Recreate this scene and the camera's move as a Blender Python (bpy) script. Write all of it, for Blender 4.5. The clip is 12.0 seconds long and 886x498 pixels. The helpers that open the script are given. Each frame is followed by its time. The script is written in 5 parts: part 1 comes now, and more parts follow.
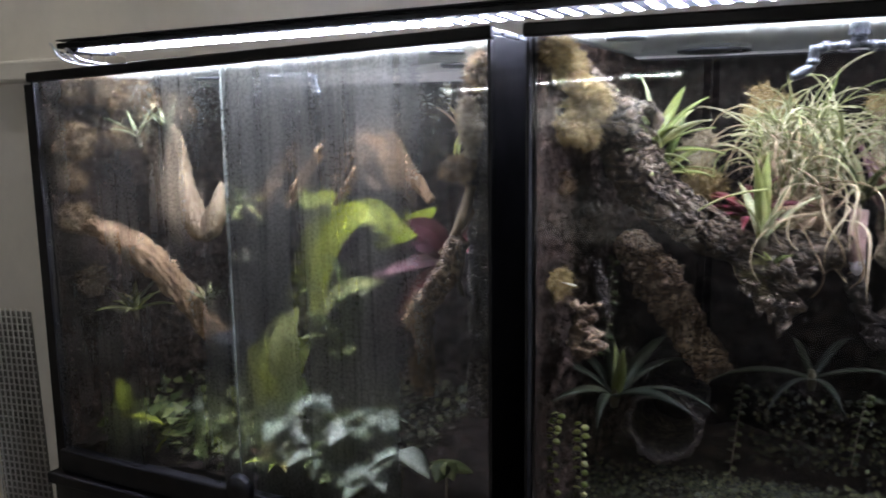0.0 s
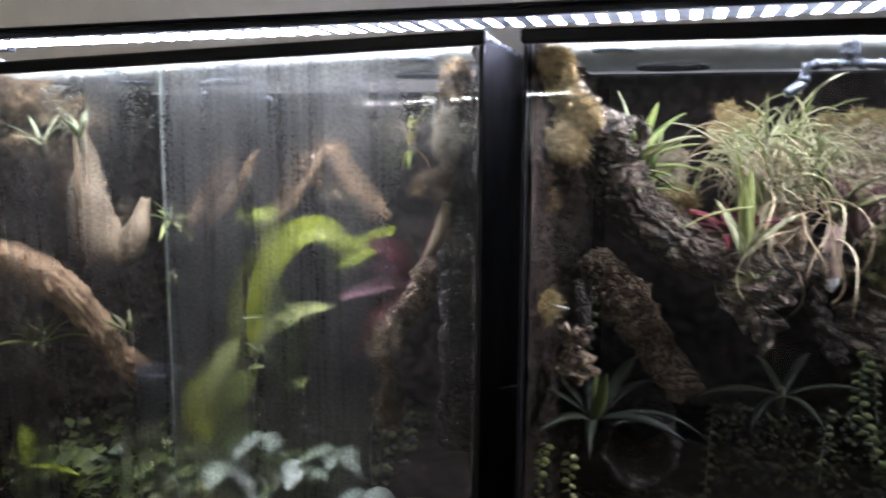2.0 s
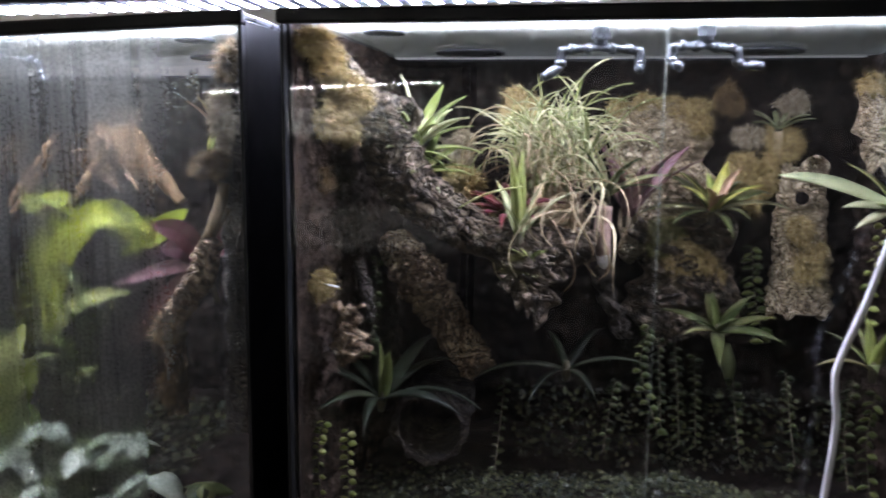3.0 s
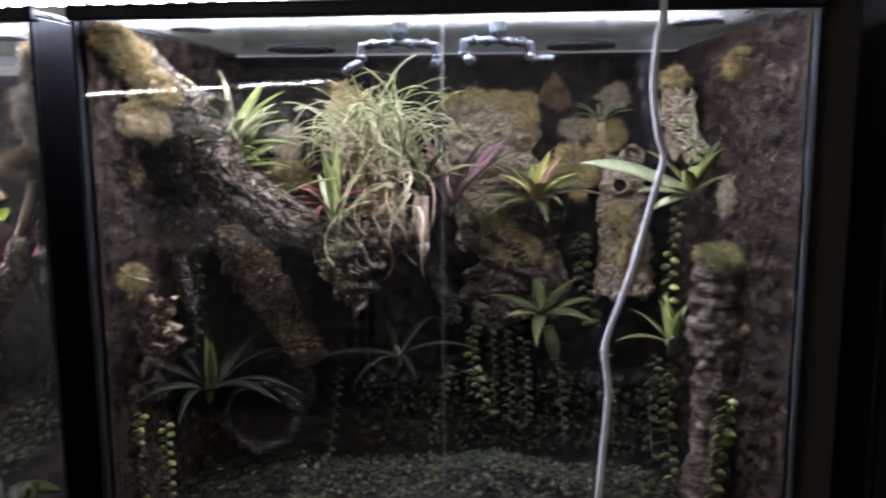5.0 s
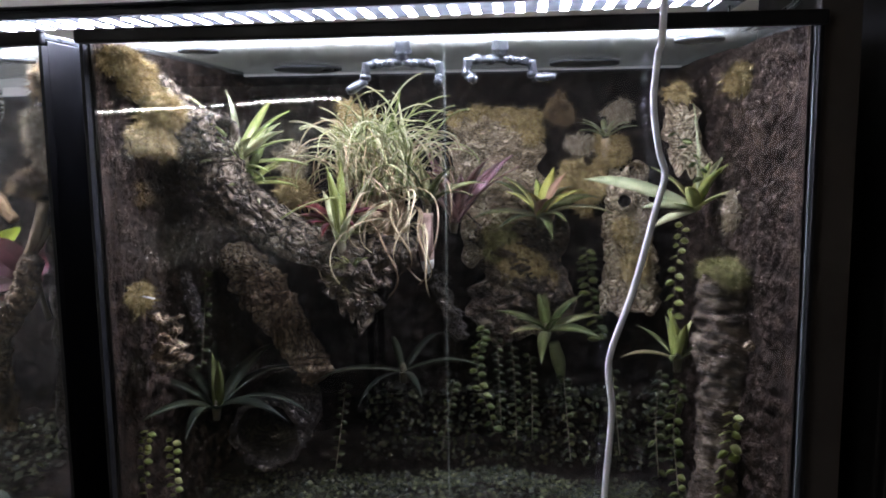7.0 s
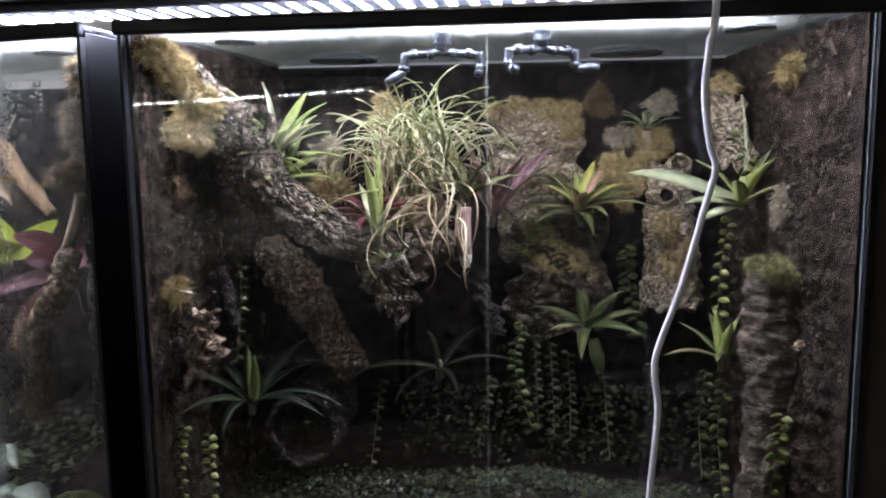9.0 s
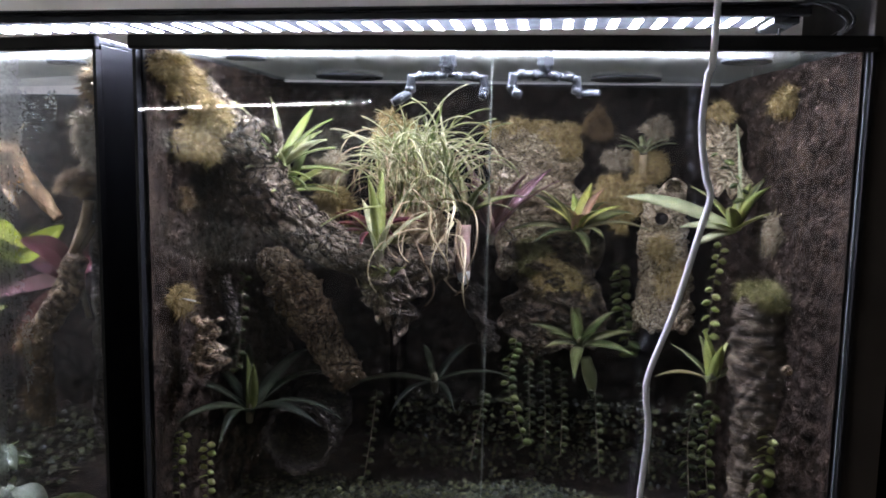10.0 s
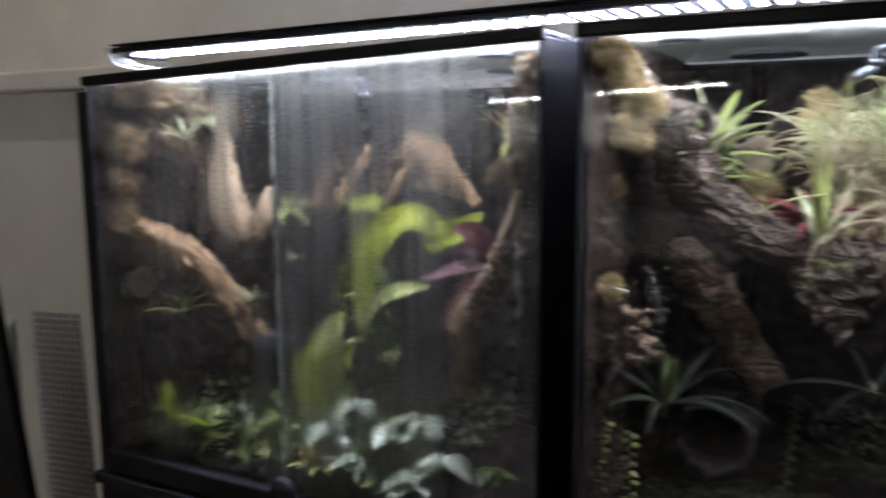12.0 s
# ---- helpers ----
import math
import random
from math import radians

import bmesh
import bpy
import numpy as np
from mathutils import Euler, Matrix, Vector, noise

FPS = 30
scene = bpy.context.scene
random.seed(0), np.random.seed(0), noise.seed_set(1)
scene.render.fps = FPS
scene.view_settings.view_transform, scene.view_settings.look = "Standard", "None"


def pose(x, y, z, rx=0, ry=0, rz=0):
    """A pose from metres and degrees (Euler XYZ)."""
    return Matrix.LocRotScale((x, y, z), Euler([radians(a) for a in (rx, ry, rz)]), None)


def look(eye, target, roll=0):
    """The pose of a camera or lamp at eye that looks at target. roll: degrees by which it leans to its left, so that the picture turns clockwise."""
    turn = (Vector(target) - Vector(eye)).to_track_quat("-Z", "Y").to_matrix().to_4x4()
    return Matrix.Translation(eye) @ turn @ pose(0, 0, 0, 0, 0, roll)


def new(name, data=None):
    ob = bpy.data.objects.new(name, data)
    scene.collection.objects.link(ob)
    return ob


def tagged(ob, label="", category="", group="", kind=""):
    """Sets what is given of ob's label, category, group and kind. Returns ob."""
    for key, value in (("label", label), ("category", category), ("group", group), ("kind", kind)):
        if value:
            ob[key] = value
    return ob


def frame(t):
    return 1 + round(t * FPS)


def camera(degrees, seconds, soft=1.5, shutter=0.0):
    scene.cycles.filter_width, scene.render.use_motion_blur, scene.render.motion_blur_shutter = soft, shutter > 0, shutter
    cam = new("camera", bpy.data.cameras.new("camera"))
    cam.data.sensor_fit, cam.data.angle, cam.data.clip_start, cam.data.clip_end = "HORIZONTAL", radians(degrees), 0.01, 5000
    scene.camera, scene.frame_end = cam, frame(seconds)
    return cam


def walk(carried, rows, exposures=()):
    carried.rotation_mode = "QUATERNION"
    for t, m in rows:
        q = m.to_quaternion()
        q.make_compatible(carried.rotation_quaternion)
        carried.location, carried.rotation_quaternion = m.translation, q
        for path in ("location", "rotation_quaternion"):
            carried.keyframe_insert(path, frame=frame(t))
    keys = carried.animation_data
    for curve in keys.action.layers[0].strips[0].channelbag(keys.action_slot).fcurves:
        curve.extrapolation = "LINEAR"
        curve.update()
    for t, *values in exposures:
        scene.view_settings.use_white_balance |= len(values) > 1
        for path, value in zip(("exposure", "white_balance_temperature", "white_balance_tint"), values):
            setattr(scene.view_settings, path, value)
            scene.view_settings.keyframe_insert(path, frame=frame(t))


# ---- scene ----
cam = camera(57.4, 12.0, 1.8, 0.7)
PATH = [
    (0, (0.416, -1.147, 1.471), (-0.446, 0.63, 1.155), -0.7),
    (0.5, (0.325, -1.153, 1.458), (-0.514, 0.638, 1.156), 0.8),
    (1, (0.214, -1.142, 1.47), (-0.492, 0.708, 1.188), 2.0),
    (1.5, (0.176, -1.127, 1.468), (-0.373, 0.781, 1.226), 1.0),
    (2, (0.202, -1.121, 1.463), (-0.335, 0.785, 1.187), 0.3),
    (2.5, (0.322, -1.105, 1.451), (-0.069, 0.836, 1.167), 0.9),
    (2.7, (0.363, -1.097, 1.447), (0.023, 0.853, 1.16), 1.1),
    (4.3, (0.54, -1.083, 1.448), (0.208, 0.863, 1.129), -0.9),
    (4.5, (0.559, -1.095, 1.446), (0.249, 0.857, 1.137), -0.7),
    (5, (0.611, -1.109, 1.435), (0.441, 0.863, 1.145), -0.3),
    (5.5, (0.631, -1.12, 1.431), (0.511, 0.858, 1.162), -1.2),
    (6, (0.624, -1.122, 1.44), (0.477, 0.854, 1.169), -1.7),
    (6.5, (0.622, -1.122, 1.444), (0.451, 0.853, 1.175), -1.0),
    (7, (0.623, -1.114, 1.442), (0.425, 0.86, 1.185), -0.7),
    (7.2, (0.623, -1.108, 1.44), (0.421, 0.866, 1.191), -0.8),
    (9, (0.602, -1.091, 1.442), (0.337, 0.872, 1.168), -0.7),
    (9.5, (0.592, -1.097, 1.45), (0.314, 0.866, 1.183), 0.0),
    (10, (0.594, -1.121, 1.456), (0.347, 0.848, 1.208), 1.1),
    (10.5, (0.567, -1.13, 1.457), (0.214, 0.824, 1.214), 0.1),
    (11, (0.526, -1.138, 1.456), (0.006, 0.777, 1.212), -0.9),
    (11.5, (0.467, -1.137, 1.453), (-0.26, 0.706, 1.177), -0.6),
    (12, (0.396, -1.147, 1.452), (-0.549, 0.593, 1.171), -0.4),
]
EXPOSURES = [(0, 0.0), (12, 0.0)]
walk(cam, [(t, look(eye, target, roll)) for t, eye, target, roll in PATH], EXPOSURES)

# ---------------------------------------------------------------- light
world = bpy.data.worlds.new("world")
scene.world = world
world.use_nodes = True
world.node_tree.nodes["Background"].inputs[0].default_value = (0.9, 0.95, 1.0, 1)
world.node_tree.nodes["Background"].inputs[1].default_value = 0.02
LED_POWER = 166.0
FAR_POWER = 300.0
FILL_POWER = 8.5

# ---------------------------------------------------------------- materials
def nodes_of(name):
    m = bpy.data.materials.new(name)
    m.use_nodes = True
    nt = m.node_tree
    nt.nodes.clear()
    out = nt.nodes.new("ShaderNodeOutputMaterial")
    return m, nt, out


def noise_tex(nt, scale, detail=4, rough=0.6, stretch=None, local=False):
    n = nt.nodes.new("ShaderNodeTexNoise")
    n.inputs["Scale"].default_value = scale
    n.inputs["Detail"].default_value = detail
    n.inputs["Roughness"].default_value = rough
    if local:
        co = nt.nodes.new("ShaderNodeTexCoord").outputs["Object"]
    else:
        co = nt.nodes.new("ShaderNodeNewGeometry").outputs["Position"]
    if stretch:
        mp = nt.nodes.new("ShaderNodeMapping")
        mp.inputs["Scale"].default_value = stretch
        nt.links.new(co, mp.inputs["Vector"])
        co = mp.outputs["Vector"]
    nt.links.new(co, n.inputs["Vector"])
    return n.outputs["Fac"]


def ramp(nt, fac, stops):
    r = nt.nodes.new("ShaderNodeValToRGB")
    el = r.color_ramp.elements
    while len(el) < len(stops):
        el.new(0.5)
    for e, (p, c) in zip(el, stops):
        e.position = p
        e.color = (*c, 1) if len(c) == 3 else c
    nt.links.new(fac, r.inputs["Fac"])
    return r.outputs["Color"]


def mathn(nt, op, a, b=None):
    n = nt.nodes.new("ShaderNodeMath")
    n.operation = op
    n.use_clamp = True
    for i, v in enumerate((a, b)):
        if v is None:
            continue
        if isinstance(v, (int, float)):
            n.inputs[i].default_value = v
        else:
            nt.links.new(v, n.inputs[i])
    return n.outputs[0]


def mixrgb(nt, a, b, fac, mode="MIX"):
    n = nt.nodes.new("ShaderNodeMix")
    n.data_type = "RGBA"
    n.blend_type = mode
    for key, v in ((0, fac), (6, a), (7, b)):
        if isinstance(v, (int, float)):
            n.inputs[key].default_value = v
        elif isinstance(v, tuple):
            n.inputs[key].default_value = (*v, 1)
        else:
            nt.links.new(v, n.inputs[key])
    return n.outputs[2]


def bumped(nt, bsdf, height, strength, dist=0.004):
    b = nt.nodes.new("ShaderNodeBump")
    b.inputs["Strength"].default_value = strength
    b.inputs["Distance"].default_value = dist
    nt.links.new(height, b.inputs["Height"])
    nt.links.new(b.outputs["Normal"], bsdf.inputs["Normal"])


def surface(name, dark, mid, light, coarse=14, fine=160, rough=0.8, bump=0.6, stretch=None, metal=0.0, spec=0.3, dist=0.004):
    """A mottled surface: three tones by a coarse noise, grain by a fine one."""
    m, nt, out = nodes_of(name)
    p = nt.nodes.new("ShaderNodeBsdfPrincipled")
    a = noise_tex(nt, coarse, 6, 0.65, stretch)
    b = noise_tex(nt, fine, 3, 0.7, stretch)
    col = ramp(nt, a, [(0.3, dark), (0.5, mid), (0.72, light)])
    grain = ramp(nt, b, [(0.3, (0.45, 0.45, 0.45)), (0.65, (1.15, 1.15, 1.15))])
    nt.links.new(mixrgb(nt, col, grain, 0.8, "MULTIPLY"), p.inputs["Base Color"])
    p.inputs["Roughness"].default_value = rough
    p.inputs["Metallic"].default_value = metal
    p.inputs["Specular IOR Level"].default_value = spec
    bumped(nt, p, mixrgb(nt, a, b, 0.5), bump, dist)
    nt.links.new(p.outputs[0], out.inputs[0])
    return m


def bark(name, crack, dark, mid, light, scale=55, stretch=(1, 1, 1), bump=1.0):
    """Cork: plates parted by dark cracks, grain on the plates."""
    m, nt, out = nodes_of(name)
    p = nt.nodes.new("ShaderNodeBsdfPrincipled")
    geo = nt.nodes.new("ShaderNodeNewGeometry").outputs["Position"]
    warp = nt.nodes.new("ShaderNodeTexNoise")
    warp.inputs["Scale"].default_value = 22
    warp.inputs["Detail"].default_value = 5
    nt.links.new(geo, warp.inputs["Vector"])
    mixv = nt.nodes.new("ShaderNodeMix")
    mixv.data_type = "VECTOR"
    mixv.inputs[0].default_value = 0.085
    nt.links.new(geo, mixv.inputs[4])
    nt.links.new(warp.outputs["Color"], mixv.inputs[5])
    mp = nt.nodes.new("ShaderNodeMapping")
    mp.inputs["Scale"].default_value = stretch
    nt.links.new(mixv.outputs[1], mp.inputs["Vector"])
    vo = nt.nodes.new("ShaderNodeTexVoronoi")
    vo.feature = "DISTANCE_TO_EDGE"
    vo.inputs["Scale"].default_value = scale
    nt.links.new(mp.outputs["Vector"], vo.inputs["Vector"])
    a = noise_tex(nt, 16, 6, 0.7)
    b = noise_tex(nt, 190, 4, 0.7)
    plate = ramp(nt, vo.outputs["Distance"], [(0.0, (0, 0, 0)), (0.13, (0.75, 0.75, 0.75)), (0.4, (1, 1, 1))])
    col = ramp(nt, a, [(0.32, dark), (0.5, mid), (0.7, light)])
    grain = ramp(nt, b, [(0.3, (0.4, 0.4, 0.4)), (0.65, (1.2, 1.2, 1.2))])
    col = mixrgb(nt, col, grain, 0.85, "MULTIPLY")
    nt.links.new(mixrgb(nt, crack, col, plate), p.inputs["Base Color"])
    p.inputs["Roughness"].default_value = 0.9
    p.inputs["Specular IOR Level"].default_value = 0.2
    bumped(nt, p, mixrgb(nt, plate, b, 0.35), bump, 0.012)
    nt.links.new(p.outputs[0], out.inputs[0])
    return m


def leaf_mat(name, tones, rough=0.35, see_through=0.25, streak=60, veined=True):
    """A leaf: tone by the piece, pale streaks along it, some light through it."""
    m, nt, out = nodes_of(name)
    p = nt.nodes.new("ShaderNodeBsdfPrincipled")
    info = nt.nodes.new("ShaderNodeObjectInfo")
    isl = nt.nodes.new("ShaderNodeNewGeometry")
    rnd = nt.nodes.new("ShaderNodeMath")
    rnd.operation = "WRAP"
    rnd.inputs[1].default_value, rnd.inputs[2].default_value = 1.0, 0.0
    add = nt.nodes.new("ShaderNodeMath")
    add.operation = "ADD"
    nt.links.new(info.outputs["Random"], add.inputs[0])
    nt.links.new(isl.outputs["Random Per Island"], add.inputs[1])
    nt.links.new(add.outputs[0], rnd.inputs[0])
    n = len(tones)
    col = ramp(nt, rnd.outputs[0], [(0.08 + 0.84 * i / max(1, n - 1), c) for i, c in enumerate(tones)])
    blot = noise_tex(nt, streak, 4, 0.6)
    vein = noise_tex(nt, 14, 3, 0.6, (1.0, 26.0, 26.0), True)
    shade = ramp(nt, blot, [(0.3, (0.5, 0.52, 0.42)), (0.55, (1.0, 1.0, 1.0)), (0.75, (1.3, 1.22, 1.05))])
    veins = ramp(nt, vein, [(0.3, (0.62, 0.66, 0.55)), (0.7, (1.2, 1.18, 1.2))])
    if veined:
        shade = mixrgb(nt, shade, veins, 0.7, "MULTIPLY")
    col = mixrgb(nt, col, shade, 0.7, "MULTIPLY")
    nt.links.new(col, p.inputs["Base Color"])
    p.inputs["Roughness"].default_value = rough
    p.inputs["Specular IOR Level"].default_value = 0.32
    bumped(nt, p, blot, 0.15, 0.002)
    tr = nt.nodes.new("ShaderNodeBsdfTranslucent")
    nt.links.new(col, tr.inputs[0])
    mx = nt.nodes.new("ShaderNodeMixShader")
    mx.inputs[0].default_value = see_through
    nt.links.new(p.outputs[0], mx.inputs[1])
    nt.links.new(tr.outputs[0], mx.inputs[2])
    nt.links.new(mx.outputs[0], out.inputs[0])
    return m


def plain(name, col, rough=0.5, metal=0.0, var=0.25, scale=40, bump=0.1, spec=0.5):
    m, nt, out = nodes_of(name)
    p = nt.nodes.new("ShaderNodeBsdfPrincipled")
    a = noise_tex(nt, scale, 5, 0.65)
    lo, hi = [c * (1 - var) for c in col], [min(1, c * (1 + var)) for c in col]
    nt.links.new(ramp(nt, a, [(0.3, tuple(lo)), (0.7, tuple(hi))]), p.inputs["Base Color"])
    r = ramp(nt, noise_tex(nt, scale * 0.4, 4), [(0.3, (rough * 0.7,) * 3), (0.7, (min(1, rough * 1.25),) * 3)])
    nt.links.new(r, p.inputs["Roughness"])
    p.inputs["Metallic"].default_value = metal
    p.inputs["Specular IOR Level"].default_value = spec
    bumped(nt, p, a, bump, 0.002)
    nt.links.new(p.outputs[0], out.inputs[0])
    return m


def glow(name, col, strength):
    m, nt, out = nodes_of(name)
    e = nt.nodes.new("ShaderNodeEmission")
    e.inputs[0].default_value = (*col, 1)
    e.inputs[1].default_value = strength
    nt.links.new(e.outputs[0], out.inputs[0])
    return m


def clear_glass(name, film=0.02, tint=(0.97, 1.0, 0.98), fog=None, amount=0.4, least=0.05, dry=None):
    """A pane: see-through, with a reflection and a thin film of dust; fog adds condensed water, run down in streaks."""
    m, nt, out = nodes_of(name)
    tr = nt.nodes.new("ShaderNodeBsdfTransparent")
    tr.inputs[0].default_value = (*tint, 1)
    gl = nt.nodes.new("ShaderNodeBsdfGlossy")
    gl.inputs["Roughness"].default_value = 0.015
    fr = nt.nodes.new("ShaderNodeFresnel")
    fr.inputs[0].default_value = 1.5
    mx = nt.nodes.new("ShaderNodeMixShader")
    nt.links.new(fr.outputs[0], mx.inputs[0])
    nt.links.new(tr.outputs[0], mx.inputs[1])
    nt.links.new(gl.outputs[0], mx.inputs[2])
    di = nt.nodes.new("ShaderNodeBsdfDiffuse")
    di.inputs[0].default_value = (0.8, 0.82, 0.69, 1)
    tl = nt.nodes.new("ShaderNodeBsdfTranslucent")
    tl.inputs[0].default_value = (0.8, 0.82, 0.69, 1)
    dt = nt.nodes.new("ShaderNodeMixShader")
    dt.inputs[0].default_value = 0.5
    nt.links.new(di.outputs[0], dt.inputs[1])
    nt.links.new(tl.outputs[0], dt.inputs[2])
    dirt = ramp(nt, noise_tex(nt, 9, 6, 0.7), [(0.35, (film * 0.3,) * 3), (0.75, (film * 1.9,) * 3)])
    last = nt.nodes.new("ShaderNodeMixShader")
    nt.links.new(dirt, last.inputs[0])
    nt.links.new(mx.outputs[0], last.inputs[1])
    nt.links.new(dt.outputs[0], last.inputs[2])
    if fog:
        cloud = ramp(nt, noise_tex(nt, 3.6, 3, 0.55, (1.7, 1, 0.8)), [(0.42, (least,) * 3), (0.66, (1, 1, 1))])
        runs = ramp(nt, noise_tex(nt, 30, 5, 0.7, (1, 1, 0.035)), [(0.36, (0.30, 0.30, 0.30)), (0.52, (1, 1, 1))])
        spots = ramp(nt, noise_tex(nt, 170, 2, 0.6), [(0.35, (0.6, 0.6, 0.6)), (0.6, (1, 1, 1))])
        f = mathn(nt, "MULTIPLY", mathn(nt, "MULTIPLY", cloud, runs), spots)
        if dry:
            sx = nt.nodes.new("ShaderNodeSeparateXYZ")
            nt.links.new(nt.nodes.new("ShaderNodeNewGeometry").outputs["Position"], sx.inputs[0])
            mr = nt.nodes.new("ShaderNodeMapRange")
            for key, v in zip(("From Min", "From Max", "To Min", "To Max"), (dry[0], dry[1], 1.0, 0.12)):
                mr.inputs[key].default_value = v
            nt.links.new(sx.outputs[0], mr.inputs["Value"])
            f = mathn(nt, "MULTIPLY", f, mr.outputs[0])
        veil = nt.nodes.new("ShaderNodeBsdfRefraction")
        veil.inputs["Roughness"].default_value = 0.34
        veil.inputs["IOR"].default_value = 1.25
        wet = nt.nodes.new("ShaderNodeMixShader")
        wet.inputs[0].default_value = fog
        nt.links.new(veil.outputs[0], wet.inputs[1])
        nt.links.new(dt.outputs[0], wet.inputs[2])
        fin = nt.nodes.new("ShaderNodeMixShader")
        nt.links.new(mathn(nt, "MULTIPLY", f, amount), fin.inputs[0])
        nt.links.new(last.outputs[0], fin.inputs[1])
        nt.links.new(wet.outputs[0], fin.inputs[2])
        last = fin
    nt.links.new(last.outputs[0], out.inputs[0])
    return m


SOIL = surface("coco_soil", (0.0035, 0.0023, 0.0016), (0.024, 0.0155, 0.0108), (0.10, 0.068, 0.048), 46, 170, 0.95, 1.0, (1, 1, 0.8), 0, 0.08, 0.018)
# Brown soil with the shade at the back and bottom put into its colour.
SOIL_SHADED = surface("shaded_soil", (0.003, 0.0022, 0.0018), (0.010, 0.007, 0.0055), (0.032, 0.022, 0.016), 30, 230, 0.95, 1.0, None, 0, 0.10)
CORK = bark("cork_bark", (0.008, 0.0055, 0.004), (0.05, 0.035, 0.022), (0.15, 0.112, 0.074), (0.33, 0.262, 0.18), 44, (0.8, 0.8, 1.7))
CORK_PALE = bark("pale_cork", (0.08, 0.054, 0.028), (0.27, 0.197, 0.11), (0.49, 0.385, 0.24), (0.70, 0.58, 0.40), 50, (0.6, 1, 3.4))
CORK_TAN = bark("tan_cork", (0.024, 0.015, 0.009), (0.14, 0.088, 0.05), (0.33, 0.225, 0.135), (0.55, 0.41, 0.265), 58, (1, 1, 1.5))
CORK_COL = surface("ridged_cork", (0.010, 0.007, 0.005), (0.085, 0.063, 0.043), (0.27, 0.215, 0.15), 26, 110, 0.9, 1.0, (0.8, 0.8, 2.6), 0, 0.2, 0.012)
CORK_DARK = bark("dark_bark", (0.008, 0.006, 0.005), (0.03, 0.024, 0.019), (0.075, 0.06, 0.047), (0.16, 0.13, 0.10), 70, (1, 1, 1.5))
DRIFT_RED = surface("red_driftwood", (0.035, 0.02, 0.009), (0.185, 0.112, 0.052), (0.32, 0.215, 0.115), 34, 140, 0.8, 1.0, (1, 1, 0.35), 0, 0.2, 0.008)
DRIFT_PALE = surface("pale_driftwood", (0.06, 0.039, 0.02), (0.22, 0.158, 0.088), (0.36, 0.275, 0.17), 30, 140, 0.8, 1.0, (1, 1, 0.3), 0, 0.2, 0.008)
MOSS_AMBER = surface("dry_amber_moss", (0.06, 0.036, 0.011), (0.33, 0.24, 0.097), (0.62, 0.48, 0.235), 110, 420, 0.9, 0.6)
MOSS_BROWN = surface("brown_moss", (0.03, 0.019, 0.009), (0.13, 0.085, 0.04), (0.36, 0.25, 0.12), 42, 260, 0.9, 0.6)
MOSS_GREEN = surface("green_moss", (0.04, 0.034, 0.011), (0.16, 0.145, 0.05), (0.34, 0.30, 0.13), 100, 400, 0.9, 0.6)
LICHEN = surface("pale_lichen", (0.10, 0.075, 0.045), (0.31, 0.25, 0.165), (0.5, 0.425, 0.30), 100, 400, 0.9, 0.6)
BLACK = plain("black_plastic", (0.007, 0.007, 0.0075), 0.5, 0, 0.3, 25, 0.1, 0.25)
BLACK_PANEL = plain("black_panel", (0.006, 0.006, 0.0066), 0.42, 0, 0.35, 14, 0.1, 0.28)
ALU = plain("aluminium", (0.55, 0.56, 0.58), 0.35, 1.0, 0.12, 60)
GREY_TUBE = plain("grey_rubber", (0.78, 0.78, 0.78), 0.45, 0, 0.12, 30)
BOARD = plain("grey_board", (0.09, 0.10, 0.115), 0.6, 0, 0.05, 60)
FITTING = plain("dark_grey_fitting", (0.014, 0.015, 0.016), 0.3, 0, 0.25, 60)
VENT_MAT = plain("vent_plastic", (0.045, 0.047, 0.05), 0.4)
GRID_BACK = plain("grey_sheet", (0.32, 0.32, 0.31), 0.7, 0, 0.15, 20)
VENT_MESH = plain("vent_gauze", (0.4, 0.41, 0.41), 0.5, 0.6, 0.3, 200)
WALL = plain("wall_paint", (0.78, 0.75, 0.69), 0.85, 0, 0.06, 5, 0.08)
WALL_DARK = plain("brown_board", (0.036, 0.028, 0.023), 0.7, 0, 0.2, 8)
FLOORING = plain("floor_boards", (0.2, 0.16, 0.12), 0.5, 0, 0.2, 6)
CABINET = plain("black_lacquer", (0.007, 0.0065, 0.0065), 0.6, 0, 0.2, 8, 0.1, 0.2)
WIRE = plain("grey_wire", (0.82, 0.82, 0.82), 0.35, 0.0, 0.15, 60)
STEEL = plain("bright_steel", (0.75, 0.75, 0.75), 0.2, 1.0, 0.1, 60)
def inner_glass():
    m, nt, out = nodes_of("inner_glass")
    t = nt.nodes.new("ShaderNodeBsdfTransparent")
    t.inputs[0].default_value = (0.98, 0.99, 0.985, 1)
    nt.links.new(t.outputs[0], out.inputs[0])
    return m


INNER = inner_glass()
GLASS = clear_glass("door_glass", 0.0015, (1.0, 1.0, 1.0))
GLASS_MIST = clear_glass("misted_glass", 0.010, (1, 1, 1), 0.06, 0.62, 0.16)
GLASS_FOG = clear_glass("fogged_glass", 0.018, (1, 1, 1), 0.09, 0.93, 0.46, (-0.26, -0.15))
GLASS_TOP = clear_glass("dusty_glass", 0.13, (0.85, 0.92, 0.9))
EDGE = plain("ground_glass_edge", (0.08, 0.09, 0.09), 0.5, 0, 0.15, 60)
EDGE_CLEAR = clear_glass("polished_glass_edge", 0.10, (0.9, 0.95, 0.93))
RIM = plain("dark_rim", (0.05, 0.052, 0.055), 0.3, 0, 0.2, 40)
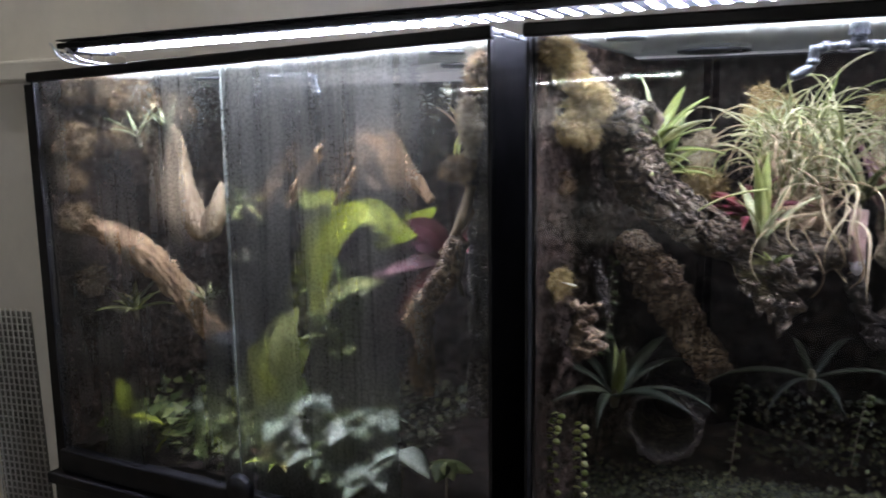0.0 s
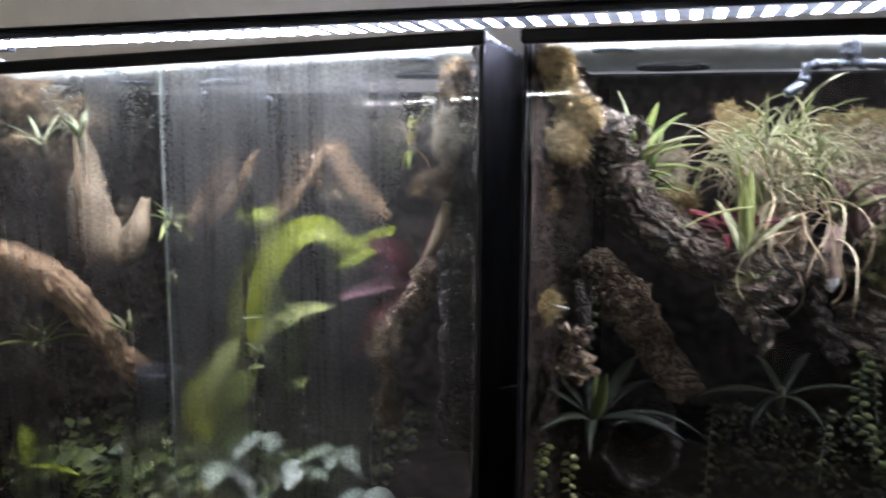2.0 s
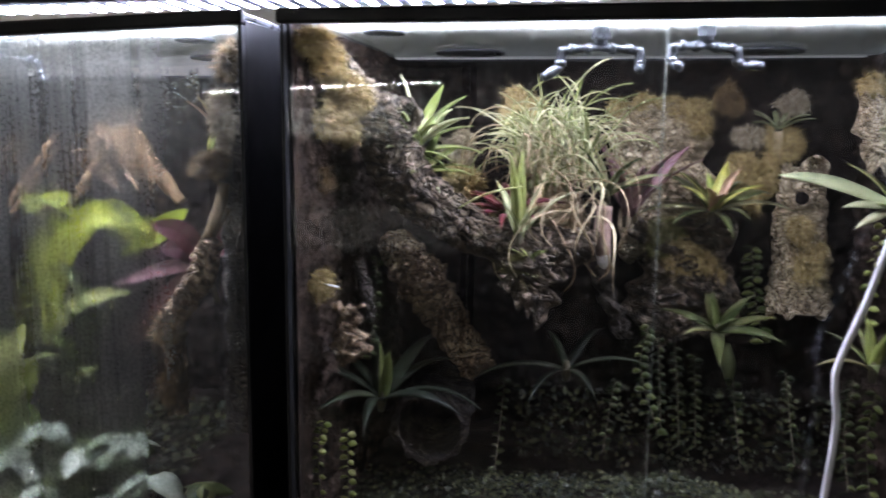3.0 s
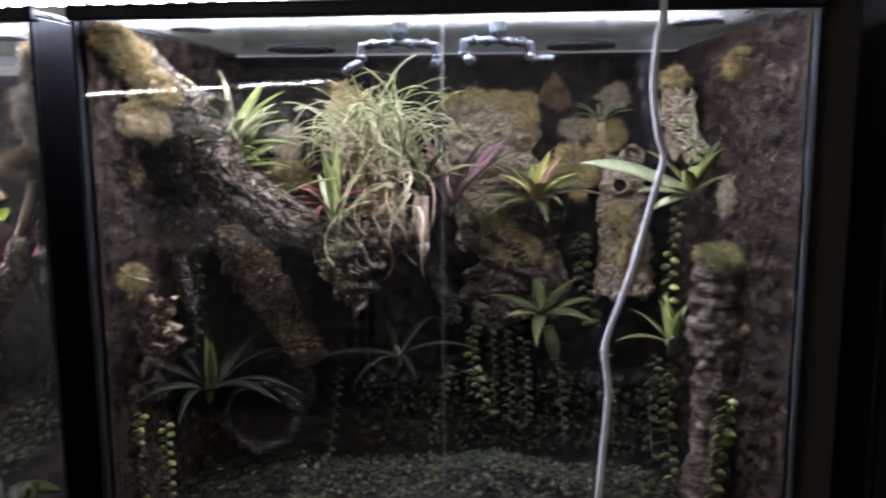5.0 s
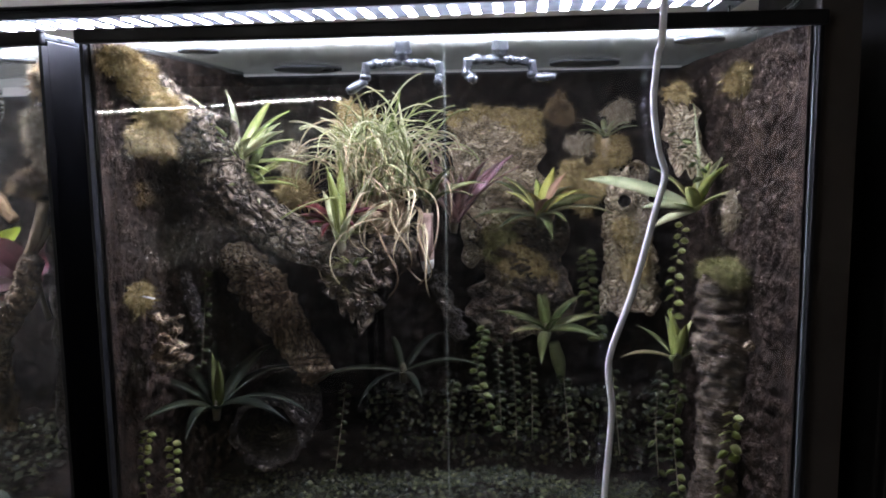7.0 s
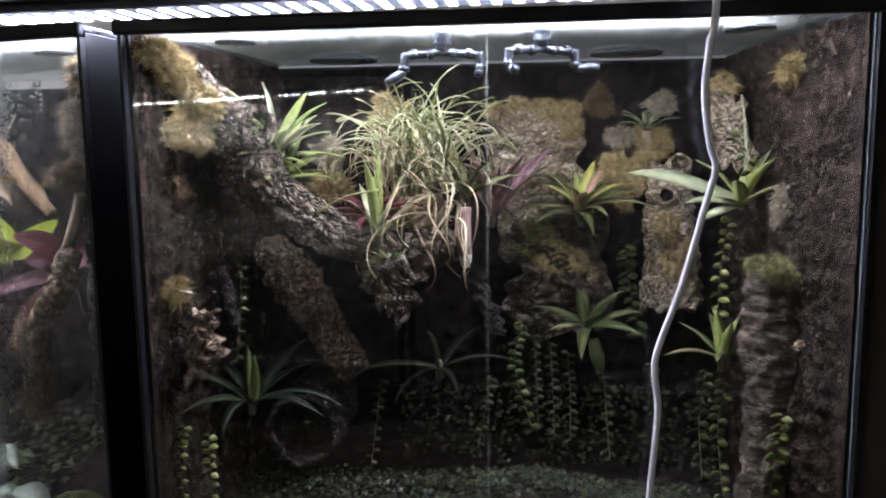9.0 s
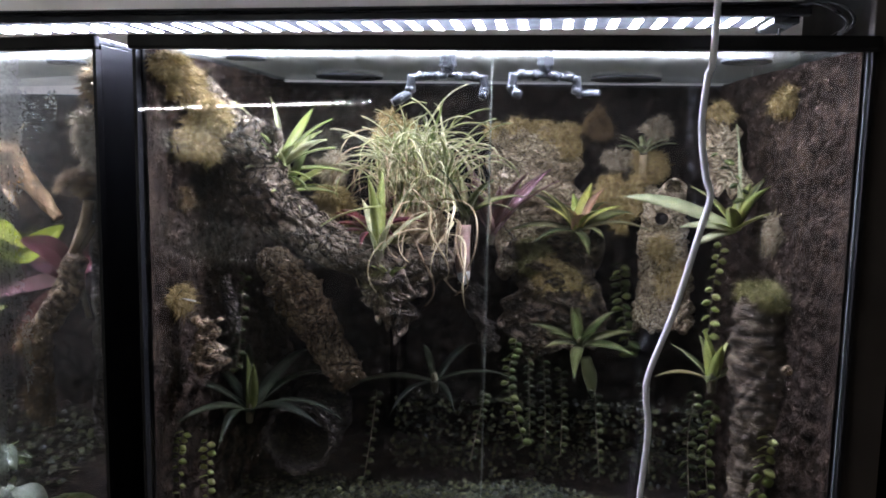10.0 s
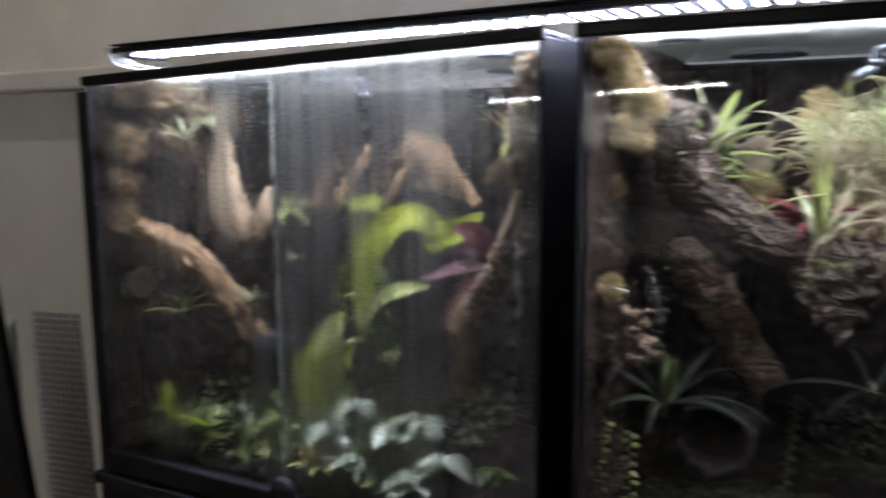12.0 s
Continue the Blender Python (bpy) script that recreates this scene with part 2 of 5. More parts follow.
def water_mat():
    m, nt, out = nodes_of("water")
    g = nt.nodes.new("ShaderNodeBsdfGlass")
    g.inputs["IOR"].default_value = 1.33
    g.inputs["Roughness"].default_value = 0.02
    nt.links.new(g.outputs[0], out.inputs[0])
    return m


WATER = water_mat()
FILL_GLOW = glow("fill_tube", (1.0, 0.97, 0.92), FILL_POWER)
LED = glow("led", (0.915, 0.968, 1.31), LED_POWER)
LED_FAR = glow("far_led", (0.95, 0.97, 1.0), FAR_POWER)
G_FRESH = leaf_mat("fresh_green_leaf", [(0.12, 0.155, 0.04), (0.23, 0.26, 0.07), (0.34, 0.35, 0.13), (0.42, 0.42, 0.24)], 0.32)
# Green leaf for low bromeliads, their shade put into the tones.
G_GREEN_SHADED = leaf_mat("shaded_green_leaf", [(0.005, 0.008, 0.003), (0.013, 0.018, 0.006), (0.028, 0.033, 0.012)], 0.6)
G_STRAW = leaf_mat("grass_blade", [(0.22, 0.235, 0.085), (0.36, 0.35, 0.17), (0.52, 0.47, 0.30), (0.30, 0.31, 0.13)], 0.5)
STRAW = leaf_mat("straw_blade", [(0.36, 0.265, 0.15), (0.55, 0.45, 0.29), (0.27, 0.185, 0.11)], 0.6)
G_YELLOW = leaf_mat("yellow_green_leaf", [(0.38, 0.36, 0.08), (0.5, 0.46, 0.14), (0.26, 0.3, 0.07), (0.36, 0.2, 0.12)])
G_OLIVE = leaf_mat("olive_leaf", [(0.07, 0.085, 0.03), (0.14, 0.14, 0.055), (0.2, 0.17, 0.08)])
G_RED = leaf_mat("dark_red_leaf", [(0.10, 0.016, 0.022), (0.18, 0.035, 0.04), (0.08, 0.025, 0.022)], veined=False)
G_PURPLE = leaf_mat("purple_leaf", [(0.17, 0.085, 0.09), (0.28, 0.16, 0.155), (0.22, 0.12, 0.10)], veined=False)
# Darker copy of the vine leaf that carries the shade of the lower vines.
G_VINE_SHADED = leaf_mat("shaded_vine_leaf", [(0.014, 0.022, 0.006), (0.034, 0.044, 0.012), (0.07, 0.08, 0.026)], 0.5)
G_LIME = leaf_mat("lime_leaf", [(0.22, 0.25, 0.02), (0.31, 0.33, 0.03), (0.18, 0.21, 0.02)], 0.5, 0.4, 45, veined=False)
G_SILVER = leaf_mat("silver_leaf", [(0.24, 0.28, 0.2), (0.38, 0.41, 0.32), (0.12, 0.16, 0.08)], 0.4, 0.2, 70)
G_VINE = leaf_mat("vine_leaf", [(0.04, 0.058, 0.013), (0.08, 0.10, 0.026), (0.14, 0.155, 0.046)], 0.45, veined=False)
G_VINE_Y = leaf_mat("light_vine_leaf", [(0.16, 0.19, 0.042), (0.27, 0.29, 0.085), (0.34, 0.345, 0.13)], 0.45, veined=False)
# Ground leaves, dark because the shade near the bottom is in these tones.
G_GROUND = leaf_mat("shaded_ground_leaf", [(0.005, 0.0075, 0.0024), (0.018, 0.022, 0.006), (0.062, 0.064, 0.02)], 0.6)
G_PLUM = leaf_mat("plum_leaf", [(0.035, 0.009, 0.014), (0.06, 0.016, 0.024), (0.06, 0.010, 0.012)], veined=False)
G_GREYGREEN = leaf_mat("grey_green_leaf", [(0.17, 0.19, 0.09), (0.27, 0.28, 0.15), (0.35, 0.34, 0.2)], 0.5)
PINK = leaf_mat("pink_leaf", [(0.42, 0.27, 0.23), (0.52, 0.38, 0.33)], 0.4)
WHITE_TIP = leaf_mat("white_leaf", [(0.7, 0.68, 0.66), (0.75, 0.72, 0.7)], 0.3)
DRY = leaf_mat("dry_brown_leaf", [(0.3, 0.2, 0.12), (0.42, 0.3, 0.19), (0.36, 0.22, 0.14)], 0.7)
ORANGE = leaf_mat("orange_leaf", [(0.55, 0.3, 0.05), (0.6, 0.36, 0.08)], 0.5)
STEM = plain("vine_stem", (0.09, 0.075, 0.04), 0.7)

# ---------------------------------------------------------------- builders
def thing(name, label, category, loc=(0, 0, 0), rot=(0, 0, 0), group="", kind=""):
    e = new(name)
    e.empty_display_size = 0.02
    e.matrix_basis = pose(*loc, *rot)
    return tagged(e, label, category, group, kind)


def to_mesh(bm, material, smooth=True):
    me = bpy.data.meshes.new("mesh")
    bm.normal_update()
    bm.to_mesh(me)
    bm.free()
    me.materials.append(material)
    if smooth:
        me.shade_smooth()
    return me


def part(name, bm, material, parent, label="", smooth=False):
    ob = new(name, to_mesh(bm, material, smooth))
    ob.parent = parent
    return tagged(ob, label)


def solo(name, bm, material, label, category, kind="", smooth=True, group=""):
    return tagged(new(name, to_mesh(bm, material, smooth)), label, category, group, kind)


def box(bm, lo, hi, bevel=0.0, shear=0.0, x_ref=0.0):
    r = bmesh.ops.create_cube(bm, size=1)
    vs = r["verts"]
    c = [(a + b) / 2 for a, b in zip(lo, hi)]
    s = [b - a for a, b in zip(lo, hi)]
    for v in vs:
        v.co = Vector([c[i] + v.co[i] * s[i] for i in range(3)])
    if bevel:
        es = list({e for v in vs for e in v.link_edges})
        bmesh.ops.bevel(bm, geom=es, offset=bevel, segments=2, affect="EDGES", profile=0.5)
    if shear:
        for v in bm.verts:
            v.co.z += shear * (v.co.x - x_ref)
    return bm


def box_bm(lo, hi, bevel=0.0, shear=0.0, x_ref=0.0):
    return box(bmesh.new(), lo, hi, bevel, shear, x_ref)


def spline(pts, n):
    """Catmull-Rom through the points."""
    P = [Vector(p) for p in pts]
    P = [P[0] * 2 - P[1]] + P + [P[-1] * 2 - P[-2]]
    out = []
    k = len(P) - 3
    for i in range(n + 1):
        u = i / n * k
        j = min(int(u), k - 1)
        t = u - j
        a, b, c, d = P[j:j + 4]
        out.append(0.5 * ((2 * b) + (c - a) * t + (2 * a - 5 * b + 4 * c - d) * t * t + (3 * b - a - 3 * c + d) * t ** 3))
    return out


def tube_bm(pts, radii, seg=12, n=24, rough=0.0, freq=20.0, flat=1.0, cap=True, hollow=0.0, ridge=0.0, bm=None, jag=0.0):
    """A swept round body along a curve, roughened like bark; hollow: the wall's share of the radius left out inside."""
    bm = bm or bmesh.new()
    c = spline(pts, n)
    rs = [r.x for r in spline([(r, 0, 0) for r in radii], n)]
    tang = [(c[min(i + 1, n)] - c[max(i - 1, 0)]).normalized() for i in range(n + 1)]
    up = Vector((0, 0, 1)) if abs(tang[0].z) < 0.8 else Vector((0, -1, 0))
    side = tang[0].cross(up).normalized()
    rings, inner = [], []
    for i in range(n + 1):
        side = (side - tang[i] * side.dot(tang[i])).normalized()
        oth = tang[i].cross(side)
        ring, ring2 = [], []
        for k in range(seg):
            a = 2 * math.pi * k / seg
            d = side * math.cos(a) + oth * math.sin(a) * flat
            p = c[i] + d * rs[i]
            f = 1.0
            if rough:
                f += rough * noise.fractal(p * freq, 0.8, 2.1, 4)
            if ridge:
                q = Vector((a * 1.6, i / n * len(pts) * 1.1, c[0].x * 9))
                f += ridge * (abs(noise.noise(q * 2.3)) + 0.6 * abs(noise.noise(q * 6.1 + p * 10)) - 0.35)
            sh = Vector()
            if jag and i in (0, n):
                sh = tang[i] * (jag * noise.noise(Vector((a * 2.2, c[0].z * 31, i))) * (1 if i else -1))
            ring.append(bm.verts.new(c[i] + d * rs[i] * f + sh))
            if hollow:
                ring2.append(bm.verts.new(c[i] + d * rs[i] * hollow * (1 + rough * 0.5 * noise.noise(p * freq)) + sh))
        rings.append(ring)
        inner.append(ring2)
    for i in range(n):
        for k in range(seg):
            j = (k + 1) % seg
            bm.faces.new((rings[i][k], rings[i][j], rings[i + 1][j], rings[i + 1][k]))
            if hollow:
                bm.faces.new((inner[i][j], inner[i][k], inner[i + 1][k], inner[i + 1][j]))
    for i in (0, n):
        if hollow:
            for k in range(seg):
                j = (k + 1) % seg
                f = (rings[i][k], inner[i][k], inner[i][j], rings[i][j])
                bm.faces.new(f if i == 0 else f[::-1])
        elif cap:
            bm.faces.new(rings[i][::-1] if i == 0 else rings[i])
    return bm


def strands_bm(pts, radii, count=5, twist=1.2, seed=1):
    """Weathered wood: twisted strands that part at the ends."""
    rnd = random.Random(seed)
    bm = bmesh.new()
    n = 14
    c = spline(pts, n)
    rs = [max(0.003, r.x) for r in spline([(r, 0, 0) for r in radii], n)]
    tang = [(c[min(i + 1, n)] - c[max(i - 1, 0)]).normalized() for i in range(n + 1)]
    for k in range(count):
        i0, i1 = rnd.choice((0, 0, 1)), n - rnd.choice((0, 0, 1, 2))
        line, rr = [], []
        for i in range(i0, i1 + 1):
            side = tang[i].cross(Vector((0, 1, 0.2))).normalized()
            oth = tang[i].cross(side)
            an = 2 * math.pi * k / count + twist * i / n + 0.4 * rnd.uniform(-1, 1)
            flare = 0.55 + 0.35 * abs(2 * i / n - 1) ** 3
            line.append(c[i] + (side * math.cos(an) + oth * math.sin(an)) * rs[i] * flare)
            e = min(i - i0, i1 - i) / 2
            rr.append(rs[i] * 0.58 * min(1, 0.35 + e) * rnd.uniform(0.85, 1.15))
        tube_bm(line, rr, 16, 54, 0.16, 40, 0.85, True, 0, 0.3, bm)
    return bm


def slab_bm(tl, tr, br, bl, thick, bulge, nu=40, nv=60, rough=0.012, freq=26, edge=0.012, normal=(0, -1, 0), steps=0.0):
    """A curved sheet of bark between four corners, bulging to the front, with an uneven outline and furrows."""
    bm = bmesh.new()
    tl, tr, br, bl, nv3 = Vector(tl), Vector(tr), Vector(br), Vector(bl), Vector(normal)
    front, back = [], []
    for j in range(nv + 1):
        v = j / nv
        rowf, rowb = [], []
        l, r = tl.lerp(bl, v), tr.lerp(br, v)
        wob_l = edge * noise.noise(Vector((v * 7, tl.x * 30, 1)))
        wob_r = edge * noise.noise(Vector((v * 7, tl.x * 30, 9)))
        for i in range(nu + 1):
            u = i / nu
            p = l.lerp(r, u)
            p.x += wob_l * (1 - u) + wob_r * u
            p.z += edge * noise.noise(Vector((u * 6, tl.x * 40, 4))) * abs(2 * v - 1)
            h = bulge * math.sin(math.pi * u) ** 0.8
            q = p * freq
            q.z *= 2.2
            h += rough * (noise.fractal(q, 0.7, 2.1, 5) + 0.9 * abs(noise.noise(q * 0.6)))
            if steps:
                h += steps * noise.cell(Vector((p.x * 22 + 3 * noise.noise(p * 30), p.z * 60, 0)))
            rowf.append(bm.verts.new(p + nv3 * (h + thick)))
            rowb.append(bm.verts.new(p + nv3 * (bulge * 0.8 * math.sin(math.pi * u) - 0.002)))
        front.append(rowf)
        back.append(rowb)
    for j in range(nv):
        for i in range(nu):
            bm.faces.new((front[j][i], front[j + 1][i], front[j + 1][i + 1], front[j][i + 1]))
            bm.faces.new((back[j][i], back[j][i + 1], back[j + 1][i + 1], back[j + 1][i]))
    for j in range(nv):
        bm.faces.new((front[j][0], back[j][0], back[j + 1][0], front[j + 1][0]))
        bm.faces.new((front[j][nu], front[j + 1][nu], back[j + 1][nu], back[j][nu]))
    for i in range(nu):
        bm.faces.new((front[0][i], front[0][i + 1], back[0][i + 1], back[0][i]))
        bm.faces.new((front[nv][i], back[nv][i], back[nv][i + 1], front[nv][i + 1]))
    bmesh.ops.recalc_face_normals(bm, faces=bm.faces)
    return bm


def soil_bm(origin, u_dir, v_dir, n_dir, ul, vl, res=0.011, amp=0.018, freq=9.0, lean=None, calm=0):
    """A crumbly soil sheet: a grid pushed out by noise at three scales."""
    bm = bmesh.new()
    o, ud, vd, nd = (Vector(a) for a in (origin, u_dir, v_dir, n_dir))
    nu, nv = max(2, int(ul / res)), max(2, int(vl / res))
    g = []
    for j in range(nv + 1):
        row = []
        for i in range(nu + 1):
            p = o + ud * (ul * i / nu) + vd * (vl * j / nv)
            h = amp * (noise.noise(p * freq) + 0.9 * abs(noise.noise(p * freq * 2.7)) + 0.8 * noise.noise(p * freq * 5.5) + 0.6 * noise.noise(p * freq * 12))
            if calm:
                h *= min(1.0, (i if calm < 0 else nu - i) * ul / nu / 0.05 + 0.05)
            if calm:
                h = max(h, -0.003)
            if lean:
                h += lean(i / nu, j / nv)
            row.append(bm.verts.new(p + nd * h))
        g.append(row)
    for j in range(nv):
        for i in range(nu):
            bm.faces.new((g[j][i], g[j][i + 1], g[j + 1][i + 1], g[j + 1][i]))
    return bm


def blade_mesh(length, width, elev, bend, material, fold=0.25, base=0.6, power=2.2, segs=9, wave=0.0, thick=0.0012, twist=0.0):
    """One strap leaf from the origin, rising at elev degrees towards +x and bending down by bend degrees; four-sided in section."""
    bm = bmesh.new()
    p = Vector((0, 0, 0))
    rings = []
    step = length / segs
    for i in range(segs + 1):
        s = i / segs
        a = radians(elev - bend * s ** 1.4)
        d = Vector((math.cos(a), 0, math.sin(a)))
        nrm = Vector((-math.sin(a), 0, math.cos(a)))
        w = width * 0.5 * (base + (1 - base) * math.sin(math.pi * min(1, s * 1.5) * 0.5)) * max(0.02, 1 - s ** power)
        y = Vector((0, 1, 0))
        off = wave * math.sin(s * 7 + length * 90) * y
        tw = radians(twist)
        wd = y * math.cos(tw) + nrm * math.sin(tw)
        nn = nrm * math.cos(tw) - y * math.sin(tw)
        up = nn * (w * fold)
        rings.append([bm.verts.new(p + off + wd * w + up), bm.verts.new(p + off + nn * thick), bm.verts.new(p + off - wd * w + up), bm.verts.new(p + off - nn * thick)])
        p = p + d * step
    for i in range(segs):
        for k in range(4):
            j = (k + 1) % 4
            bm.faces.new((rings[i][k], rings[i + 1][k], rings[i + 1][j], rings[i][j]))
    bm.faces.new(rings[0])
    bm.faces.new(rings[-1][::-1])
    bmesh.ops.recalc_face_normals(bm, faces=bm.faces)
    return to_mesh(bm, material)


def round_leaf_mesh(length, width, material, point=0.25, cup=0.15, thick=0.0012):
    """A short oval leaf along +x from the origin, with a mid rib and slightly cupped."""
    bm = bmesh.new()
    segs = 7
    rings = []
    for i in range(segs + 1):
        s = i / segs
        w = width * 0.5 * max(0.03, math.sin(math.pi * s ** (0.75 + point))) ** 0.75
        x = length * s
        z = -cup * length * s * s
        rings.append([bm.verts.new((x, w, z + cup * w)), bm.verts.new((x, 0, z + thick)), bm.verts.new((x, -w, z + cup * w)), bm.verts.new((x, 0, z - thick))])
    for i in range(segs):
        for k in range(4):
            j = (k + 1) % 4
            bm.faces.new((rings[i][k], rings[i + 1][k], rings[i + 1][j], rings[i][j]))
    bm.faces.new(rings[0])
    bm.faces.new(rings[-1][::-1])
    bmesh.ops.recalc_face_normals(bm, faces=bm.faces)
    return to_mesh(bm, material)


def rosette(name, label, loc, tiers, tilt=(0, 0), seed=1, category="bromeliad", spin=0.0, group="plants in the terrarium"):
    """A plant whose leaves all rise from one point. tiers: rows of mesh, count, size."""
    rnd = random.Random(seed)
    t = thing(name, label, category, loc, (tilt[0], tilt[1], spin), group)
    k = 0
    for mesh, count, size in tiers:
        for i in range(count):
            leaf = new("leaf", mesh)
            leaf.parent = t
            s = size * rnd.uniform(0.82, 1.12)
            leaf.matrix_basis = pose(0, 0, 0, rnd.uniform(-12, 12), rnd.uniform(-9, 9), 360 * i / count + rnd.uniform(-18, 18) + k * 31) @ Matrix.Diagonal((s, s, s, 1))
        k += 1
    core = tube_bm([(0, 0, -0.02), (0, 0, 0.0), (0, 0, 0.018)], [0.006, 0.008, 0.004], 8, 4)
    part("crown_base", core, STEM, t, smooth=True)
    return t


def vine(name, label, pts, leaf, count, seed=1, spread=70, size=1.0, group="vines in the terrarium", face=0.0):
    """A hanging stem with leaves in two rows along it."""
    rnd = random.Random(seed)
    t = thing(name, label, "vine", pts[0], group=group)
    o = Vector(pts[0])
    loc = [Vector(p) - o for p in pts]
    part("stem", tube_bm(loc, [0.0009] * len(loc), 6, 20), STEM, t, smooth=True)
    line = spline(loc, count)
    for i in range(count + 1):
        ob = new("leaf", leaf)
        ob.parent = t
        side = 1 if i % 2 else -1
        s = size * rnd.uniform(0.8, 1.2)
        p = line[i]
        ob.matrix_basis = Matrix.Translation(p) @ pose(0, 0, 0, 0, 0, 90 - side * 90 + rnd.uniform(-28, 28) + face) @ pose(0, 0, 0, 55 + rnd.uniform(-22, 22), rnd.uniform(-8, 28), 0) @ Matrix.Diagonal((s, s, s, 1))
    return t


def moss_bm(center, radii, fibres=700, seed=3, length=0.012, lumps=0.35, level=4):
    """A lumpy cushion covered with short curled fibres."""
    rnd = random.Random(seed)
    bm = bmesh.new()
    c = Vector(center)
    bmesh.ops.create_icosphere(bm, subdivisions=level, radius=1)
    for v in bm.verts:
        d = v.co.normalized()
        f = 1 + lumps * noise.fractal(d * 2.2 + c * 11, 0.7, 2.2, 4)
        v.co = c + Vector((d.x * radii[0], d.y * radii[1], d.z * radii[2])) * f
    bm.faces.ensure_lookup_table()
    base = [(f.calc_center_median(), f.normal.copy()) for f in bm.faces]
    for _ in range(fibres):
        p, nrm = rnd.choice(base)
        nrm = (p - c).normalized()
        d = (nrm + Vector((rnd.uniform(-1, 1), rnd.uniform(-1, 1), rnd.uniform(-1.2, 0.8)))).normalized()
        L = length * rnd.uniform(0.5, 1.5)
        w = 0.00065 * rnd.uniform(0.7, 1.6)
        a = d.orthogonal().normalized() * w
        b = d.cross(a).normalized() * w
        curl = Vector((rnd.uniform(-1, 1), rnd.uniform(-1, 1), rnd.uniform(-1, 0.4))) * L * 0.45
        q = p + d * L * 0.55
        tip = q + d * L * 0.45 + curl
        v0 = [bm.verts.new(p + a), bm.verts.new(p - a * 0.5 + b), bm.verts.new(p - a * 0.5 - b)]
        v1 = [bm.verts.new(q + a), bm.verts.new(q - a * 0.5 + b), bm.verts.new(q - a * 0.5 - b)]
        vt = bm.verts.new(tip)
        for k in range(3):
            j = (k + 1) % 3
            bm.faces.new((v0[k], v0[j], v1[j], v1[k]))
            bm.faces.new((v1[k], v1[j], vt))
    return bm


def moss(name, label, center, radii, material, fibres=600, seed=3, length=0.012, category="moss"):
    """A ragged patch: several small cushions spread over the patch's extent."""
    rnd = random.Random(seed)
    n = 24
    way = Vector()
    bm = bmesh.new()
    for k in range(n):
        way = way + Vector((rnd.gauss(0, 0.42), rnd.gauss(0, 0.42), rnd.gauss(0, 0.42)))
        if k % 7 == 0 or way.length > 1.15:
            way = Vector((rnd.gauss(0, 0.3), rnd.gauss(0, 0.3), rnd.gauss(0, 0.3)))
        c = [center[i] + radii[i] * way[i] for i in range(3)]
        f = rnd.uniform(0.06, 0.24)
        sub = moss_bm(c, [r * f for r in radii], int(fibres / n * 7), seed * 7 + k, length, 0.55, 2)
        me = bpy.data.meshes.new("cushion")
        sub.to_mesh(me)
        sub.free()
        bm.from_mesh(me)
        bpy.data.meshes.remove(me)
    return solo(name, bm, material, label, category, "stuff", False)


def leaf_litter(name, label, place, count, material, size, seed=5, category="ground cover"):
    """Many small leaves over a surface; place(rnd) gives a point and a way up."""
    rnd = random.Random(seed)
    verts, faces = [], []
    for _ in range(count):
        p, up = place(rnd)
        s = size * rnd.uniform(0.5, 1.3)
        d = Vector((rnd.uniform(-1, 1), rnd.uniform(-1, 1), rnd.uniform(-0.3, 0.6)))
        d = (d - up * d.dot(up) * 0.6).normalized()
        sd = d.cross(up + Vector((rnd.uniform(-0.5, 0.5), rnd.uniform(-0.5, 0.5), 0))).normalized()
        nn = sd.cross(d)
        k = len(verts)
        for a, b, h in ((0, 0, 0), (0.45, 0.38, 0.12), (1, 0, -0.1), (0.45, -0.38, 0.12), (0.45, 0, 0.0)):
            verts.append(p + d * s * a + sd * s * b + nn * s * h)
        faces += [(k, k + 1, k + 4), (k + 1, k + 2, k + 4), (k + 2, k + 3, k + 4), (k + 3, k, k + 4)]
    me = bpy.data.meshes.new("mesh")
    me.from_pydata(verts, [], faces)
    me.materials.append(material)
    me.shade_smooth()
    return tagged(new(name, me), label, category, "", "stuff")

# ---------------------------------------------------------------- the room
def slab_solo(name, lo, hi, material, label, bevel=0.0):
    return solo(name, box_bm(lo, hi, bevel), material, label, name.split("_")[0], "structure", False)


BACK = 0.78
slab_solo("wall_north", (-3.6, BACK, 0), (2.6, BACK + 0.12, 2.6), WALL, "grey-beige painted wall behind the terrariums")
slab_solo("wall_west", (-3.72, -3.4, 0), (-3.6, BACK + 0.12, 2.6), WALL, "grey-beige painted side wall")
# The east wall's shade is put into its dark brown colour.
slab_solo("wall_east", (2.6, -3.4, 0), (2.72, BACK + 0.12, 2.6), WALL_DARK, "side wall with its shadow put in as dark brown")
slab_solo("wall_south", (-3.72, -3.52, 0), (2.72, -3.4, 2.6), WALL, "grey-beige painted wall opposite the terrariums")
slab_solo("floor", (-3.72, -3.52, -0.1), (2.72, BACK + 0.12, 0), FLOORING, "brown floor of the room")
slab_solo("ceiling", (-3.72, -3.52, 2.6), (2.72, BACK + 0.12, 2.7), WALL, "grey-beige painted ceiling")
slab_solo("trim", (-3.6, BACK - 0.09, 1.61), (-1.62, BACK, 1.68), WALL, "pale painted ledge along the wall", 0.01)

